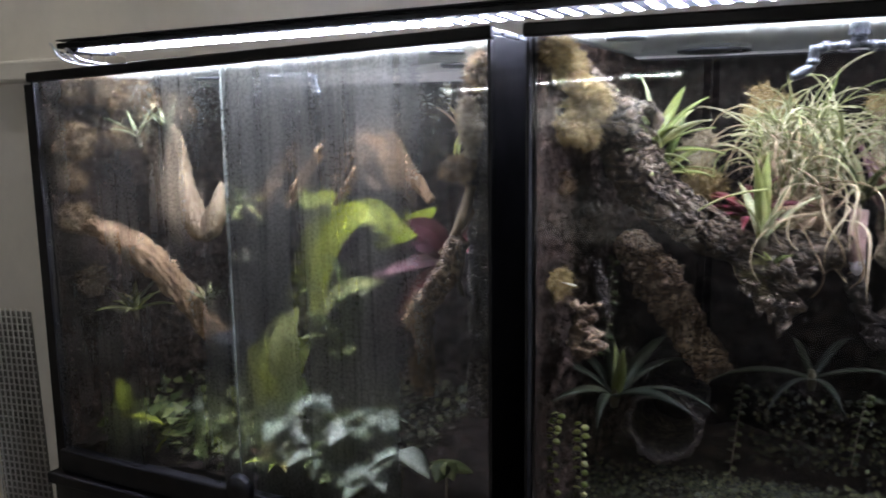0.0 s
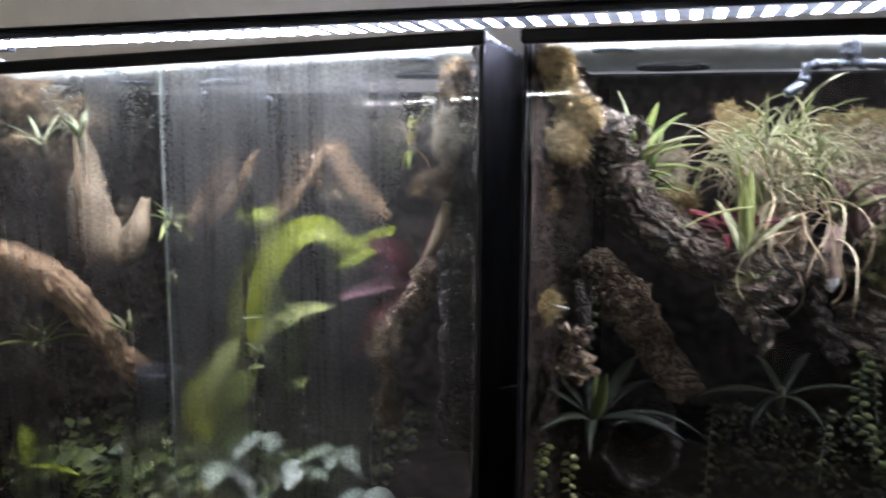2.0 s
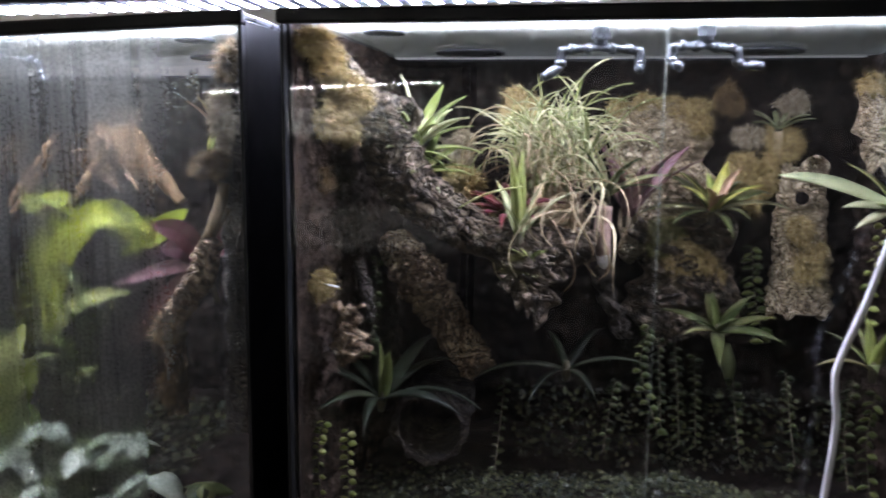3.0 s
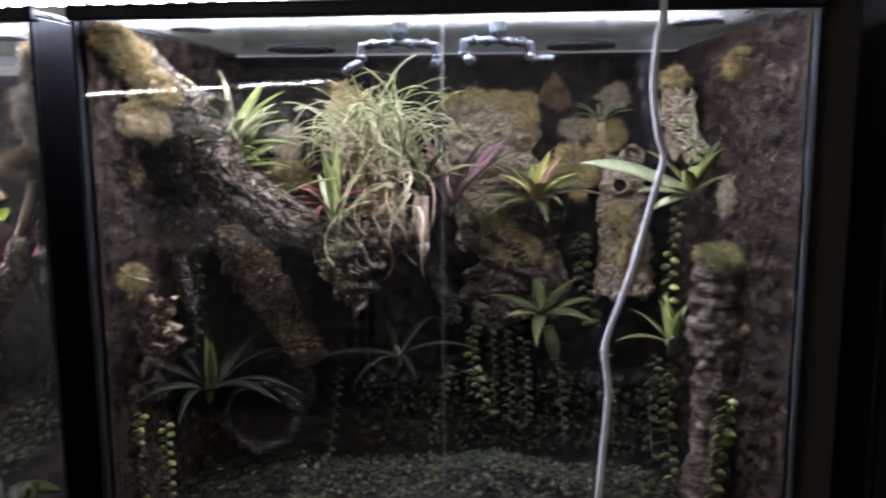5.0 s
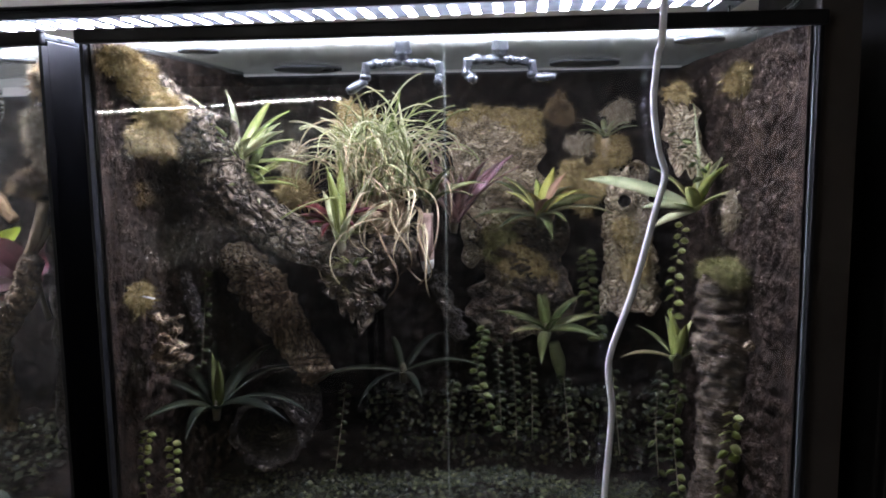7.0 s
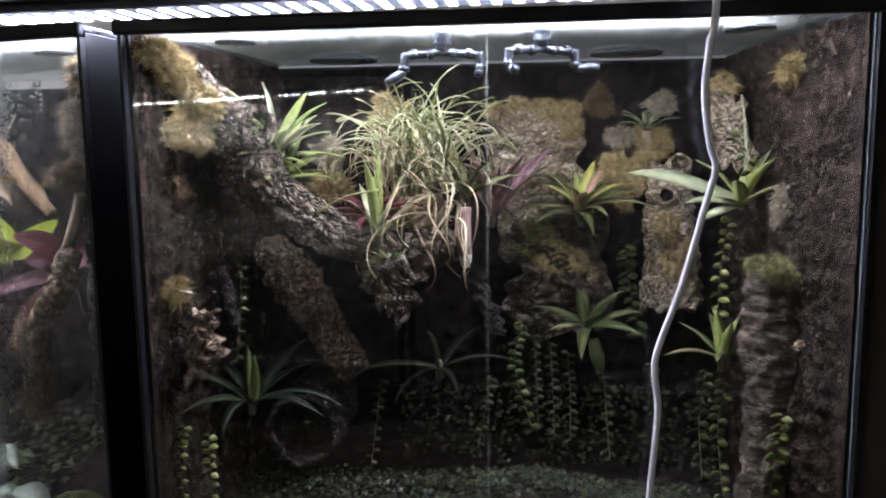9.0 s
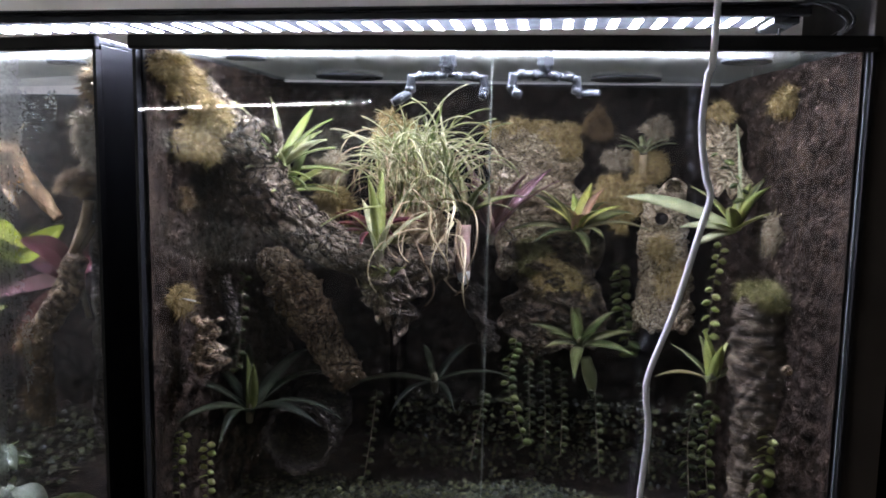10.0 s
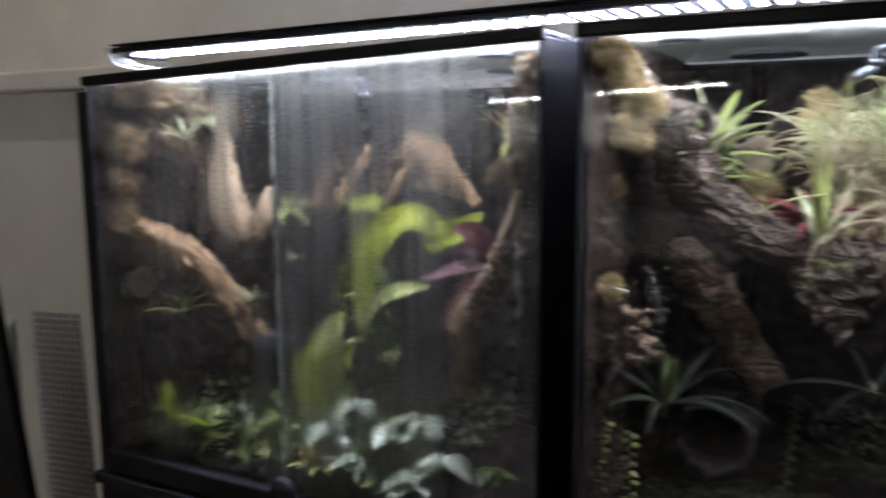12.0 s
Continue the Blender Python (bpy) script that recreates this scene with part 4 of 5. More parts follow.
# Dark plug in place of the shade inside the knot hole.
part("shade_plug", tube_bm([(0.822, 0.52, 1.325), (0.820, 0.505, 1.327)], [0.0135, 0.0135], 20, 2), SOIL_SHADED, ct, "", True)
part("mouth", tube_bm([(0.843, 0.53, 1.375), (0.846, 0.505, 1.385)], [0.026, 0.022], 28, 8, 0.15, 60, 1.0, False, 0.8), CORK_PALE, ct, "broken open mouth", True)
solo("bark_column", tube_bm([(0.945, 0.205, 1.225), (0.942, 0.20, 1.15), (0.944, 0.195, 1.05), (0.938, 0.19, 0.95), (0.93, 0.185, 0.82)], [0.038, 0.04, 0.036, 0.032, 0.036], 48, 110, 0.2, 46, 0.75, True, 0, 0.4, None, 0.02), CORK_COL, "upright furrowed grey cork piece on the side wall", "log", "", True, "wood in the terrarium")
solo("bark_piece", slab_bm((0.88, 0.43, 1.515), (0.925, 0.41, 1.50), (0.965, 0.39, 1.38), (0.90, 0.42, 1.385), 0.008, 0.014, 36, 50, 0.006, 70, 0.02, (-0.3, -0.95, 0), 0.0015), CORK_PALE, "pale layered bark piece on the soil wall", "bark", "", True, "wood in the terrarium")
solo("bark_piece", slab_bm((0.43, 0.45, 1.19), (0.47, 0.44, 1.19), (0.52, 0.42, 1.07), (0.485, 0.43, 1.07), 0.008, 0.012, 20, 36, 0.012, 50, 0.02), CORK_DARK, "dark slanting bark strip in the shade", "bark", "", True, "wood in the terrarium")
solo("snail_shell", tube_bm([(0.985, 0.17, 1.118), (0.975, 0.158, 1.124), (0.966, 0.155, 1.119)], [0.004, 0.009, 0.003], 14, 10, 0.15, 80), CORK_TAN, "small pale cork crumb stuck to the soil", "crumb")

# ---------------------------------------------------------------- moss in the right terrarium
for k, (c, r, m, n, lab) in enumerate((
    ((0.034, 0.05, 1.574), (0.014, 0.03, 0.012), MOSS_AMBER, 1200, "dry amber moss cushion over the log"),
    ((0.030, 0.10, 1.552), (0.022, 0.04, 0.024), MOSS_AMBER, 2000, "dry amber moss cushion over the log"),
    ((0.042, 0.13, 1.515), (0.028, 0.04, 0.026), MOSS_AMBER, 2400, "dry amber moss cushion over the log"),
    ((0.062, 0.135, 1.488), (0.034, 0.035, 0.022), MOSS_AMBER, 2400, "dry amber moss cushion over the log"),
    ((0.03, 0.11, 1.458), (0.022, 0.035, 0.022), MOSS_AMBER, 1500, "dry amber moss cushion over the log"),
    ((0.056, 0.12, 1.45), (0.014, 0.02, 0.018), MOSS_AMBER, 500, "dry amber moss tuft on the log"),
    ((0.57, 0.57, 1.495), (0.07, 0.03, 0.022), MOSS_AMBER, 1800, "dry amber moss along the bark's top"),
    ((0.625, 0.565, 1.475), (0.03, 0.03, 0.03), MOSS_AMBER, 900, "dry amber moss along the bark's top"),
    ((0.49, 0.60, 1.49), (0.03, 0.02, 0.012), MOSS_AMBER, 500, "dry amber moss along the bark's top"),
    ((0.70, 0.61, 1.505), (0.024, 0.010, 0.03), MOSS_BROWN, 500, "dry brown moss tuft on the back wall"),
    ((0.80, 0.60, 1.43), (0.035, 0.018, 0.028), MOSS_AMBER, 900, "dry amber moss tuft on the back wall"),
    ((0.745, 0.57, 1.355), (0.045, 0.025, 0.05), MOSS_AMBER, 1400, "dry amber moss tuft on the back wall"),
    ((0.845, 0.51, 1.20), (0.02, 0.012, 0.04), MOSS_AMBER, 500, "yellow moss on the pale cork tube"),
    ((0.825, 0.505, 1.265), (0.016, 0.01, 0.02), MOSS_AMBER, 300, "yellow moss on the pale cork tube"),
    ((0.962, 0.215, 1.54), (0.013, 0.02, 0.018), MOSS_AMBER, 380, "amber moss tuft on the soil wall"),
    ((0.905, 0.43, 1.53), (0.014, 0.012, 0.014), MOSS_AMBER, 250, "amber moss tuft on the soil wall"),
    ((0.945, 0.195, 1.232), (0.03, 0.03, 0.018), MOSS_GREEN, 1500, "green and tan moss cushion on the bark"),
    ((0.38, 0.40, 1.40), (0.05, 0.03, 0.04), MOSS_AMBER, 900, "brown moss behind the grass"),
    ((0.29, 0.42, 1.48), (0.05, 0.025, 0.035), MOSS_AMBER, 1000, "brown moss behind the grass"),
    ((0.20, 0.34, 1.42), (0.026, 0.012, 0.024), LICHEN, 400, "pale lichen patch on the back"),
    ((0.225, 0.33, 1.36), (0.035, 0.02, 0.025), MOSS_AMBER, 700, "brown moss on the log"),
    ((0.30, 0.28, 1.30), (0.05, 0.035, 0.02), MOSS_GREEN, 1100, "green moss on the log"),
    ((0.745, 0.612, 1.44), (0.024, 0.008, 0.018), LICHEN, 260, "pale lichen patch on the back wall"),
    ((0.825, 0.612, 1.505), (0.025, 0.008, 0.02), LICHEN, 300, "pale lichen patch on the back wall"),
    ((0.968, 0.24, 1.33), (0.012, 0.02, 0.024), LICHEN, 260, "pale lichen on the soil wall"),
    ((0.03, 0.07, 1.215), (0.014, 0.02, 0.016), MOSS_AMBER, 350, "small amber moss tuft on the soil wall"),
    ((0.022, 0.10, 1.37), (0.006, 0.012, 0.010), MOSS_BROWN, 150, "small brown moss tuft on the soil wall"),
    ((0.335, 0.225, 1.215), (0.03, 0.018, 0.035), MOSS_GREEN, 700, "mossy growth on the torn bark"),
    ((0.63, 0.49, 1.20), (0.05, 0.02, 0.04), MOSS_AMBER, 900, "brown moss on the grey bark"),
    ((0.585, 0.50, 1.25), (0.04, 0.018, 0.03), MOSS_GREEN, 800, "green moss on the grey bark"),
)):
    moss("moss", lab, c, r, m, n, 30 + k, 0.016)

# ---------------------------------------------------------------- plants in the right terrarium
fresh_l = blade_mesh(0.13, 0.018, 62, 40, G_FRESH, 0.3, 0.7, 3.2)
fresh_s = blade_mesh(0.11, 0.016, 38, 40, G_FRESH, 0.3, 0.7, 3.2)
rosette("bromeliad", "fresh green strap-leaved bromeliad on the log", (0.13, 0.235, 1.405), [(fresh_l, 10, 1.08), (fresh_s, 8, 1.05)], (14, 26), 3)
rosette("bromeliad", "fresh green strap-leaved bromeliad on the log", (0.15, 0.225, 1.375), [(fresh_l, 6, 0.85), (fresh_s, 6, 0.8)], (18, 40), 4)
pale_lf = blade_mesh(0.028, 0.02, 20, 30, G_YELLOW)
rosette("bromeliad", "yellowing small rosette at the bromeliad's foot", (0.15, 0.20, 1.36), [(pale_lf, 5, 1.2)], (30, 10), 9)

# the large tufted grass-like plant
tuft = thing("grass_plant", "large tuft of arching pale green and straw grass blades", "grass plant", (0.365, 0.315, 1.36), group="plants in the terrarium")
gr = random.Random(12)
kinds = [blade_mesh(L, w, e, bd, m, 0.3, 0.6, 2.4, 12, wv) for L, w, e, bd, m, wv in (
    (0.21, 0.0068, 86, 120, G_STRAW, 0.003), (0.20, 0.0064, 78, 175, G_STRAW, 0.004), (0.19, 0.0064, 78, 80, G_STRAW, 0.005), (0.16, 0.010, 86, 40, G_FRESH, 0.002),
    (0.23, 0.0060, 82, 205, STRAW, 0.006), (0.20, 0.0056, 66, 165, STRAW, 0.008), (0.18, 0.0076, 66, 70, G_STRAW, 0.004), (0.16, 0.0065, 30, 120, STRAW, 0.01))]
for i in range(285):
    o = new("blade", kinds[gr.choice((0, 0, 1, 1, 2, 2, 3, 4, 4, 5, 6, 7))])
    o.parent = tuft
    s = gr.uniform(0.55, 1.0)
    o.matrix_basis = pose(max(-0.055, min(0.06, gr.gauss(0, 0.034))), gr.gauss(-0.01, 0.022), gr.uniform(-0.03, 0.06), gr.uniform(-18, 18), gr.uniform(-14, 14), gr.uniform(0, 360)) @ Matrix.Diagonal((s, s, s, 1))
for i in range(26):
    o = new("blade", kinds[7 if i % 2 else 5])
    o.parent = tuft
    s = gr.uniform(0.7, 1.1)
    o.matrix_basis = pose(gr.uniform(-0.02, 0.09), gr.uniform(-0.06, -0.02), gr.uniform(-0.06, 0.02), gr.uniform(-20, 20), gr.uniform(40, 80), gr.uniform(210, 330)) @ Matrix.Diagonal((s, s, s, 1))
part("root_clump", moss_bm((0, 0, -0.06), (0.05, 0.035, 0.06), 500, 5, 0.02), DRY, tuft, "dry brown root clump")

red_l = blade_mesh(0.10, 0.024, 35, 60, G_RED)
red_s = blade_mesh(0.075, 0.022, 60, 50, G_RED)
rosette("bromeliad", "dark red bromeliad under the grass tuft", (0.295, 0.27, 1.305), [(red_l, 8, 1.0), (red_s, 5, 1.0)], (18, -4), 6)
up_l = blade_mesh(0.15, 0.026, 80, 22, G_FRESH)
up_s = blade_mesh(0.12, 0.02, 60, 40, G_FRESH)
upright = rosette("bromeliad", "upright light green bromeliad on the log", (0.318, 0.215, 1.275), [(up_l, 4, 1.0), (up_s, 4, 0.95)], (6, 4), 7)
o = new("leaf", blade_mesh(0.13, 0.015, -12, 40, G_FRESH))
o.parent = upright
o.matrix_basis = pose(0.0, -0.01, 0.085, 0, 0, 186)
ol_l = blade_mesh(0.13, 0.026, 42, 55, G_OLIVE)
ol_s = blade_mesh(0.10, 0.024, 66, 40, G_OLIVE)
fl = rosette("bromeliad", "olive bromeliad with a hanging pink and white offshoot", (0.455, 0.295, 1.334), [(ol_l, 6, 1.0), (ol_s, 4, 1.0)], (16, 6), 8)
part("offshoot", tube_bm([(0.0, -0.02, -0.005), (0.004, -0.036, -0.05), (0.010, -0.04, -0.085)], [0.013, 0.014, 0.012], 14, 12, 0.05, 60, 0.6), PINK, fl, "pink hanging offshoot", True)
part("offshoot_tip", tube_bm([(0.010, -0.04, -0.083), (0.012, -0.042, -0.098), (0.014, -0.043, -0.108)], [0.0118, 0.010, 0.003], 14, 8, 0.05, 60, 0.6), WHITE_TIP, fl, "white tip", True)
pu_l = blade_mesh(0.155, 0.034, 58, 26, G_PURPLE)
pu_s = blade_mesh(0.12, 0.032, 74, 30, G_PURPLE)
rosette("bromeliad", "dusky purple broad-leaved bromeliad on the back", (0.497, 0.36, 1.30), [(pu_l, 6, 1.05), (pu_s, 5, 1.05)], (8, 6), 10)
ye_l = blade_mesh(0.105, 0.032, 60, 45, G_YELLOW)
ye_o = blade_mesh(0.135, 0.03, 28, 55, G_OLIVE)
rosette("bromeliad", "yellow-hearted bromeliad with reddish outer leaves", (0.655, 0.45, 1.30), [(ye_l, 9, 1.0), (ye_o, 9, 1.0)], (18, 0), 11)
gg_l = blade_mesh(0.075, 0.016, 45, 50, G_GREYGREEN)
gg = rosette("bromeliad", "small grey-green air plant on the back wall", (0.79, 0.585, 1.45), [(gg_l, 8, 1.0)], (14, 0), 12)
part("stalk", tube_bm([(0, 0, 0), (0.002, -0.004, -0.03), (0.003, -0.002, -0.055)], [0.010, 0.009, 0.007], 10, 8, 0.1, 60), STRAW, gg, "straw-coloured stalk", True)
# the large grey-green plant on the right wall
rt_u = blade_mesh(0.20, 0.034, 86, 12, G_GREYGREEN, 0.4)
rt_g = blade_mesh(0.11, 0.034, 60, 35, G_VINE_Y, 0.3)
rt_w = blade_mesh(0.2, 0.034, 24, 22, G_GREYGREEN, 0.4, 0.6, 4.0, 9, 0, 0.0012, -45)
rb = thing("bromeliad", "large grey-green bromeliad with yellowing leaves on the wall", "bromeliad", (0.915, 0.30, 1.325), group="plants in the terrarium")
for mesh, yaw, tip, s in ((rt_u, 170, -6, 0.9), (rt_w, 186, 0, 1.0), (rt_w, 205, 12, 0.55), (rt_g, 150, 5, 1.0), (rt_g, 20, -10, 1.05), (rt_g, 300, 0, 1.0), (rt_g, 250, 20, 0.9), (rt_g, 60, 0, 1.0), (rt_u, 10, 20, 0.62), (rt_g, 330, 24, 0.9), (rt_w, 215, 30, 0.5), (rt_g, 195, 40, 0.7)):
    o = new("leaf", mesh)
    o.parent = rb
    o.matrix_basis = pose(0, 0, 0, 0, 0, yaw) @ pose(0, 0, 0, 0, tip, 0) @ Matrix.Diagonal((s, s, s, 1))
mid_l = blade_mesh(0.135, 0.03, 34, 50, G_OLIVE)
mid_s = blade_mesh(0.09, 0.024, 60, 35, G_VINE)
md = rosette("bromeliad", "light olive green bromeliad hanging in the shade", (0.668, 0.41, 1.085), [(mid_l, 7, 0.92), (mid_s, 4, 0.92)], (24, 0), 13)
part("offshoot", tube_bm([(0.012, -0.02, -0.01), (0.022, -0.03, -0.05), (0.03, -0.03, -0.10)], [0.010, 0.013, 0.003], 12, 10, 0.05, 60, 0.5), G_GREYGREEN, md, "pale drooping leaf", True)
rosette("bromeliad", "upright green bromeliad below the wall plant", (0.882, 0.25, 1.075), [(blade_mesh(0.10, 0.032, 82, 16, G_VINE_Y), 4, 0.95), (blade_mesh(0.11, 0.022, 36, 40, G_OLIVE), 6, 1.0)], (6, 0), 14)
lo_l = blade_mesh(0.17, 0.026, 40, 70, G_GREEN_SHADED)
lo_s = blade_mesh(0.12, 0.03, 80, 14, G_VINE)
rosette("bromeliad", "green bromeliad before the hollow log, long leaves darkened for shade", (0.092, 0.20, 0.99), [(lo_l, 9, 1.0), (lo_s, 3, 0.85)], (12, 6), 15)
dk_l = blade_mesh(0.17, 0.022, 26, 60, G_GREEN_SHADED)
rosette("bromeliad", "green bromeliad in deep shade, darkened in colour for it", (0.40, 0.34, 1.02), [(dk_l, 6, 1.0)], (10, 0), 16)
rosette("bromeliad", "small light green sprout on the log", (0.335, 0.215, 1.235), [(blade_mesh(0.04, 0.008, 60, 40, G_VINE_Y), 6, 1.0)], (10, 0), 17)

vl = round_leaf_mesh(0.020, 0.013, G_VINE)
vl_y = round_leaf_mesh(0.024, 0.019, G_VINE_Y)
vl_s = round_leaf_mesh(0.013, 0.010, G_VINE_SHADED)
vl_d = round_leaf_mesh(0.018, 0.012, G_VINE_SHADED)
vl_m = round_leaf_mesh(0.016, 0.013, G_VINE)
vl_w = round_leaf_mesh(0.016, 0.013, G_VINE_Y)
for k, (pts, lf, n, s, lab) in enumerate((
    ([(0.035, 0.06, 1.0), (0.025, 0.06, 0.95), (0.03, 0.06, 0.85)], vl_w, 18, 0.72, "hanging vine with small pale green leaves"),
    ([(0.07, 0.07, 0.985), (0.072, 0.065, 0.92), (0.075, 0.06, 0.84)], vl_w, 18, 0.8, "hanging vine with small pale green leaves"),
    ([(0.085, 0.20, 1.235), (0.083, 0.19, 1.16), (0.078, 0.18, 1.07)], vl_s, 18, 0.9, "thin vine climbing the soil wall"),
    ([(0.752, 0.575, 1.225), (0.76, 0.565, 1.14), (0.782, 0.555, 1.035)], vl, 22, 1.15, "hanging vine with round light green leaves"),
    ([(0.895, 0.30, 1.30), (0.885, 0.30, 1.23), (0.882, 0.30, 1.14)], vl_y, 15, 0.66, "hanging vine with round light green leaves"),
    ([(0.95, 0.145, 1.02), (0.942, 0.135, 0.96), (0.925, 0.12, 0.87)], vl_y, 16, 0.8, "hanging vine with round yellow-green leaves"),
    ([(0.548, 0.42, 1.09), (0.535, 0.40, 1.01), (0.57, 0.36, 0.90)], vl_m, 24, 1.0, "hanging vine with yellow-green leaves"),
    ([(0.60, 0.45, 1.05), (0.607, 0.43, 0.96), (0.61, 0.40, 0.87)], vl_d, 22, 0.8, "hanging vine with green leaves darkened for shade"),
    ([(0.635, 0.44, 1.03), (0.64, 0.43, 0.95), (0.64, 0.40, 0.87)], vl_d, 22, 0.8, "hanging vine with green leaves darkened for shade"),
    ([(0.57, 0.46, 1.08), (0.575, 0.45, 0.98), (0.58, 0.42, 0.88)], vl_s, 24, 0.9, "hanging vine with green leaves darkened for shade"),
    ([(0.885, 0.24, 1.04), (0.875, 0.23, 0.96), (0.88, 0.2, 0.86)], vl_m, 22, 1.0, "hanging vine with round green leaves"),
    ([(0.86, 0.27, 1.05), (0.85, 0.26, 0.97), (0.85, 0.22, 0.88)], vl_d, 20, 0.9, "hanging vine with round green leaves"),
    ([(0.70, 0.40, 1.0), (0.705, 0.38, 0.93), (0.71, 0.34, 0.86)], vl_s, 18, 1.0, "hanging vine with green leaves darkened for shade"),
    ([(0.49, 0.40, 0.99), (0.48, 0.38, 0.93), (0.47, 0.34, 0.87)], vl_s, 18, 1.0, "hanging vine with green leaves darkened for shade"),
    ([(0.79, 0.40, 1.02), (0.795, 0.38, 0.95), (0.80, 0.34, 0.87)], vl_s, 18, 1.0, "hanging vine with green leaves darkened for shade"),
    ([(0.29, 0.34, 1.0), (0.285, 0.32, 0.93), (0.28, 0.28, 0.85)], vl_s, 18, 1.0, "hanging vine with green leaves darkened for shade"),
    ([(0.92, 0.27, 1.38), (0.9, 0.26, 1.42), (0.87, 0.25, 1.455)], vl, 6, 0.8, "short vine shoot on the wall plant"),
)):
    vine("vine", lab, pts, lf, n, 40 + k, size=s)


def hang(x0, x1, y, z0, z1):
    def place(r):
        x, z = r.uniform(x0, x1), r.uniform(z0, z1)
        return Vector((x, y + r.uniform(-0.03, 0.03), z)), Vector((r.uniform(-0.4, 0.4), -1, 0.5)).normalized()
    return place


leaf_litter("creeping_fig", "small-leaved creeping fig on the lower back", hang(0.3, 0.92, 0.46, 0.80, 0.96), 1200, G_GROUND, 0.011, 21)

# ---------------------------------------------------------------- the left terrarium
solo("driftwood", tube_bm([(-0.99, 0.05, 1.265), (-0.93, 0.07, 1.235), (-0.872, 0.11, 1.178), (-0.838, 0.155, 1.095), (-0.812, 0.19, 1.03), (-0.785, 0.215, 0.982)], [0.02, 0.031, 0.034, 0.028, 0.028, 0.03], 48, 110, 0.14, 24, 0.8, True, 0, 0.5, None, 0.03), DRIFT_RED, "reddish brown split driftwood branch", "driftwood", "", True, "wood in the terrarium")
solo("driftwood", tube_bm([(-0.93, 0.24, 1.465), (-0.902, 0.22, 1.41), (-0.872, 0.2, 1.34), (-0.838, 0.2, 1.262), (-0.806, 0.2, 1.242), (-0.776, 0.2, 1.285), (-0.765, 0.21, 1.34)], [0.014, 0.025, 0.03, 0.029, 0.027, 0.022, 0.010], 44, 100, 0.10, 22, 0.8, True, 0, 0.3, None, 0.02), DRIFT_PALE, "pale smooth hooked driftwood branch", "driftwood", "", True, "wood in the terrarium")
solo("driftwood", tube_bm([(-0.505, 0.25, 1.30), (-0.45, 0.25, 1.37), (-0.385, 0.25, 1.44), (-0.335, 0.25, 1.375), (-0.285, 0.25, 1.315)], [0.008, 0.011, 0.013, 0.014, 0.010], 28, 80, 0.16, 30, 0.9, True, 0, 0.35), DRIFT_RED, "arched brown driftwood root", "driftwood", "", True, "wood in the terrarium")
solo("driftwood", strands_bm([(-0.75, 0.40, 1.26), (-0.69, 0.40, 1.34), (-0.62, 0.40, 1.43)], [0.012, 0.016, 0.012], 3, 1.5, 6), DRIFT_RED, "slanting brown driftwood root at the back", "driftwood", "", True, "wood in the terrarium")
solo("driftwood", tube_bm([(-0.155, 0.09, 1.27), (-0.185, 0.10, 1.203), (-0.23, 0.10, 1.134), (-0.226, 0.10, 1.06), (-0.222, 0.10, 0.98)], [0.02, 0.022, 0.021, 0.016, 0.010], 36, 70, 0.25, 30, 0.8, True, 0, 0.35), CORK_TAN, "tan mossy driftwood stub near the glass", "driftwood", "", True, "wood in the terrarium")
solo("twig", tube_bm([(-0.135, 0.1, 1.36), (-0.15, 0.1, 1.31), (-0.185, 0.1, 1.24)], [0.008, 0.009, 0.005], 14, 30, 0.15, 40), DRIFT_PALE, "pale dry twig on the side wall", "twig", "", True)
solo("twig", tube_bm([(-0.12, 0.12, 1.35), (-0.16, 0.11, 1.28), (-0.2, 0.11, 1.24)], [0.005, 0.006, 0.003], 12, 24, 0.15, 40), DRIFT_PALE, "pale dry twig on the side wall", "twig", "", True)
solo("bark_column", tube_bm([(-0.125, 0.14, 1.58), (-0.13, 0.13, 1.48), (-0.125, 0.13, 1.36), (-0.12, 0.14, 1.2), (-0.12, 0.14, 0.95)], [0.02, 0.028, 0.026, 0.034, 0.036], 36, 90, 0.25, 34, 0.8, True, 0, 0.3), CORK_DARK, "dark mossy bark column along the side wall", "log", "", True, "wood in the terrarium")
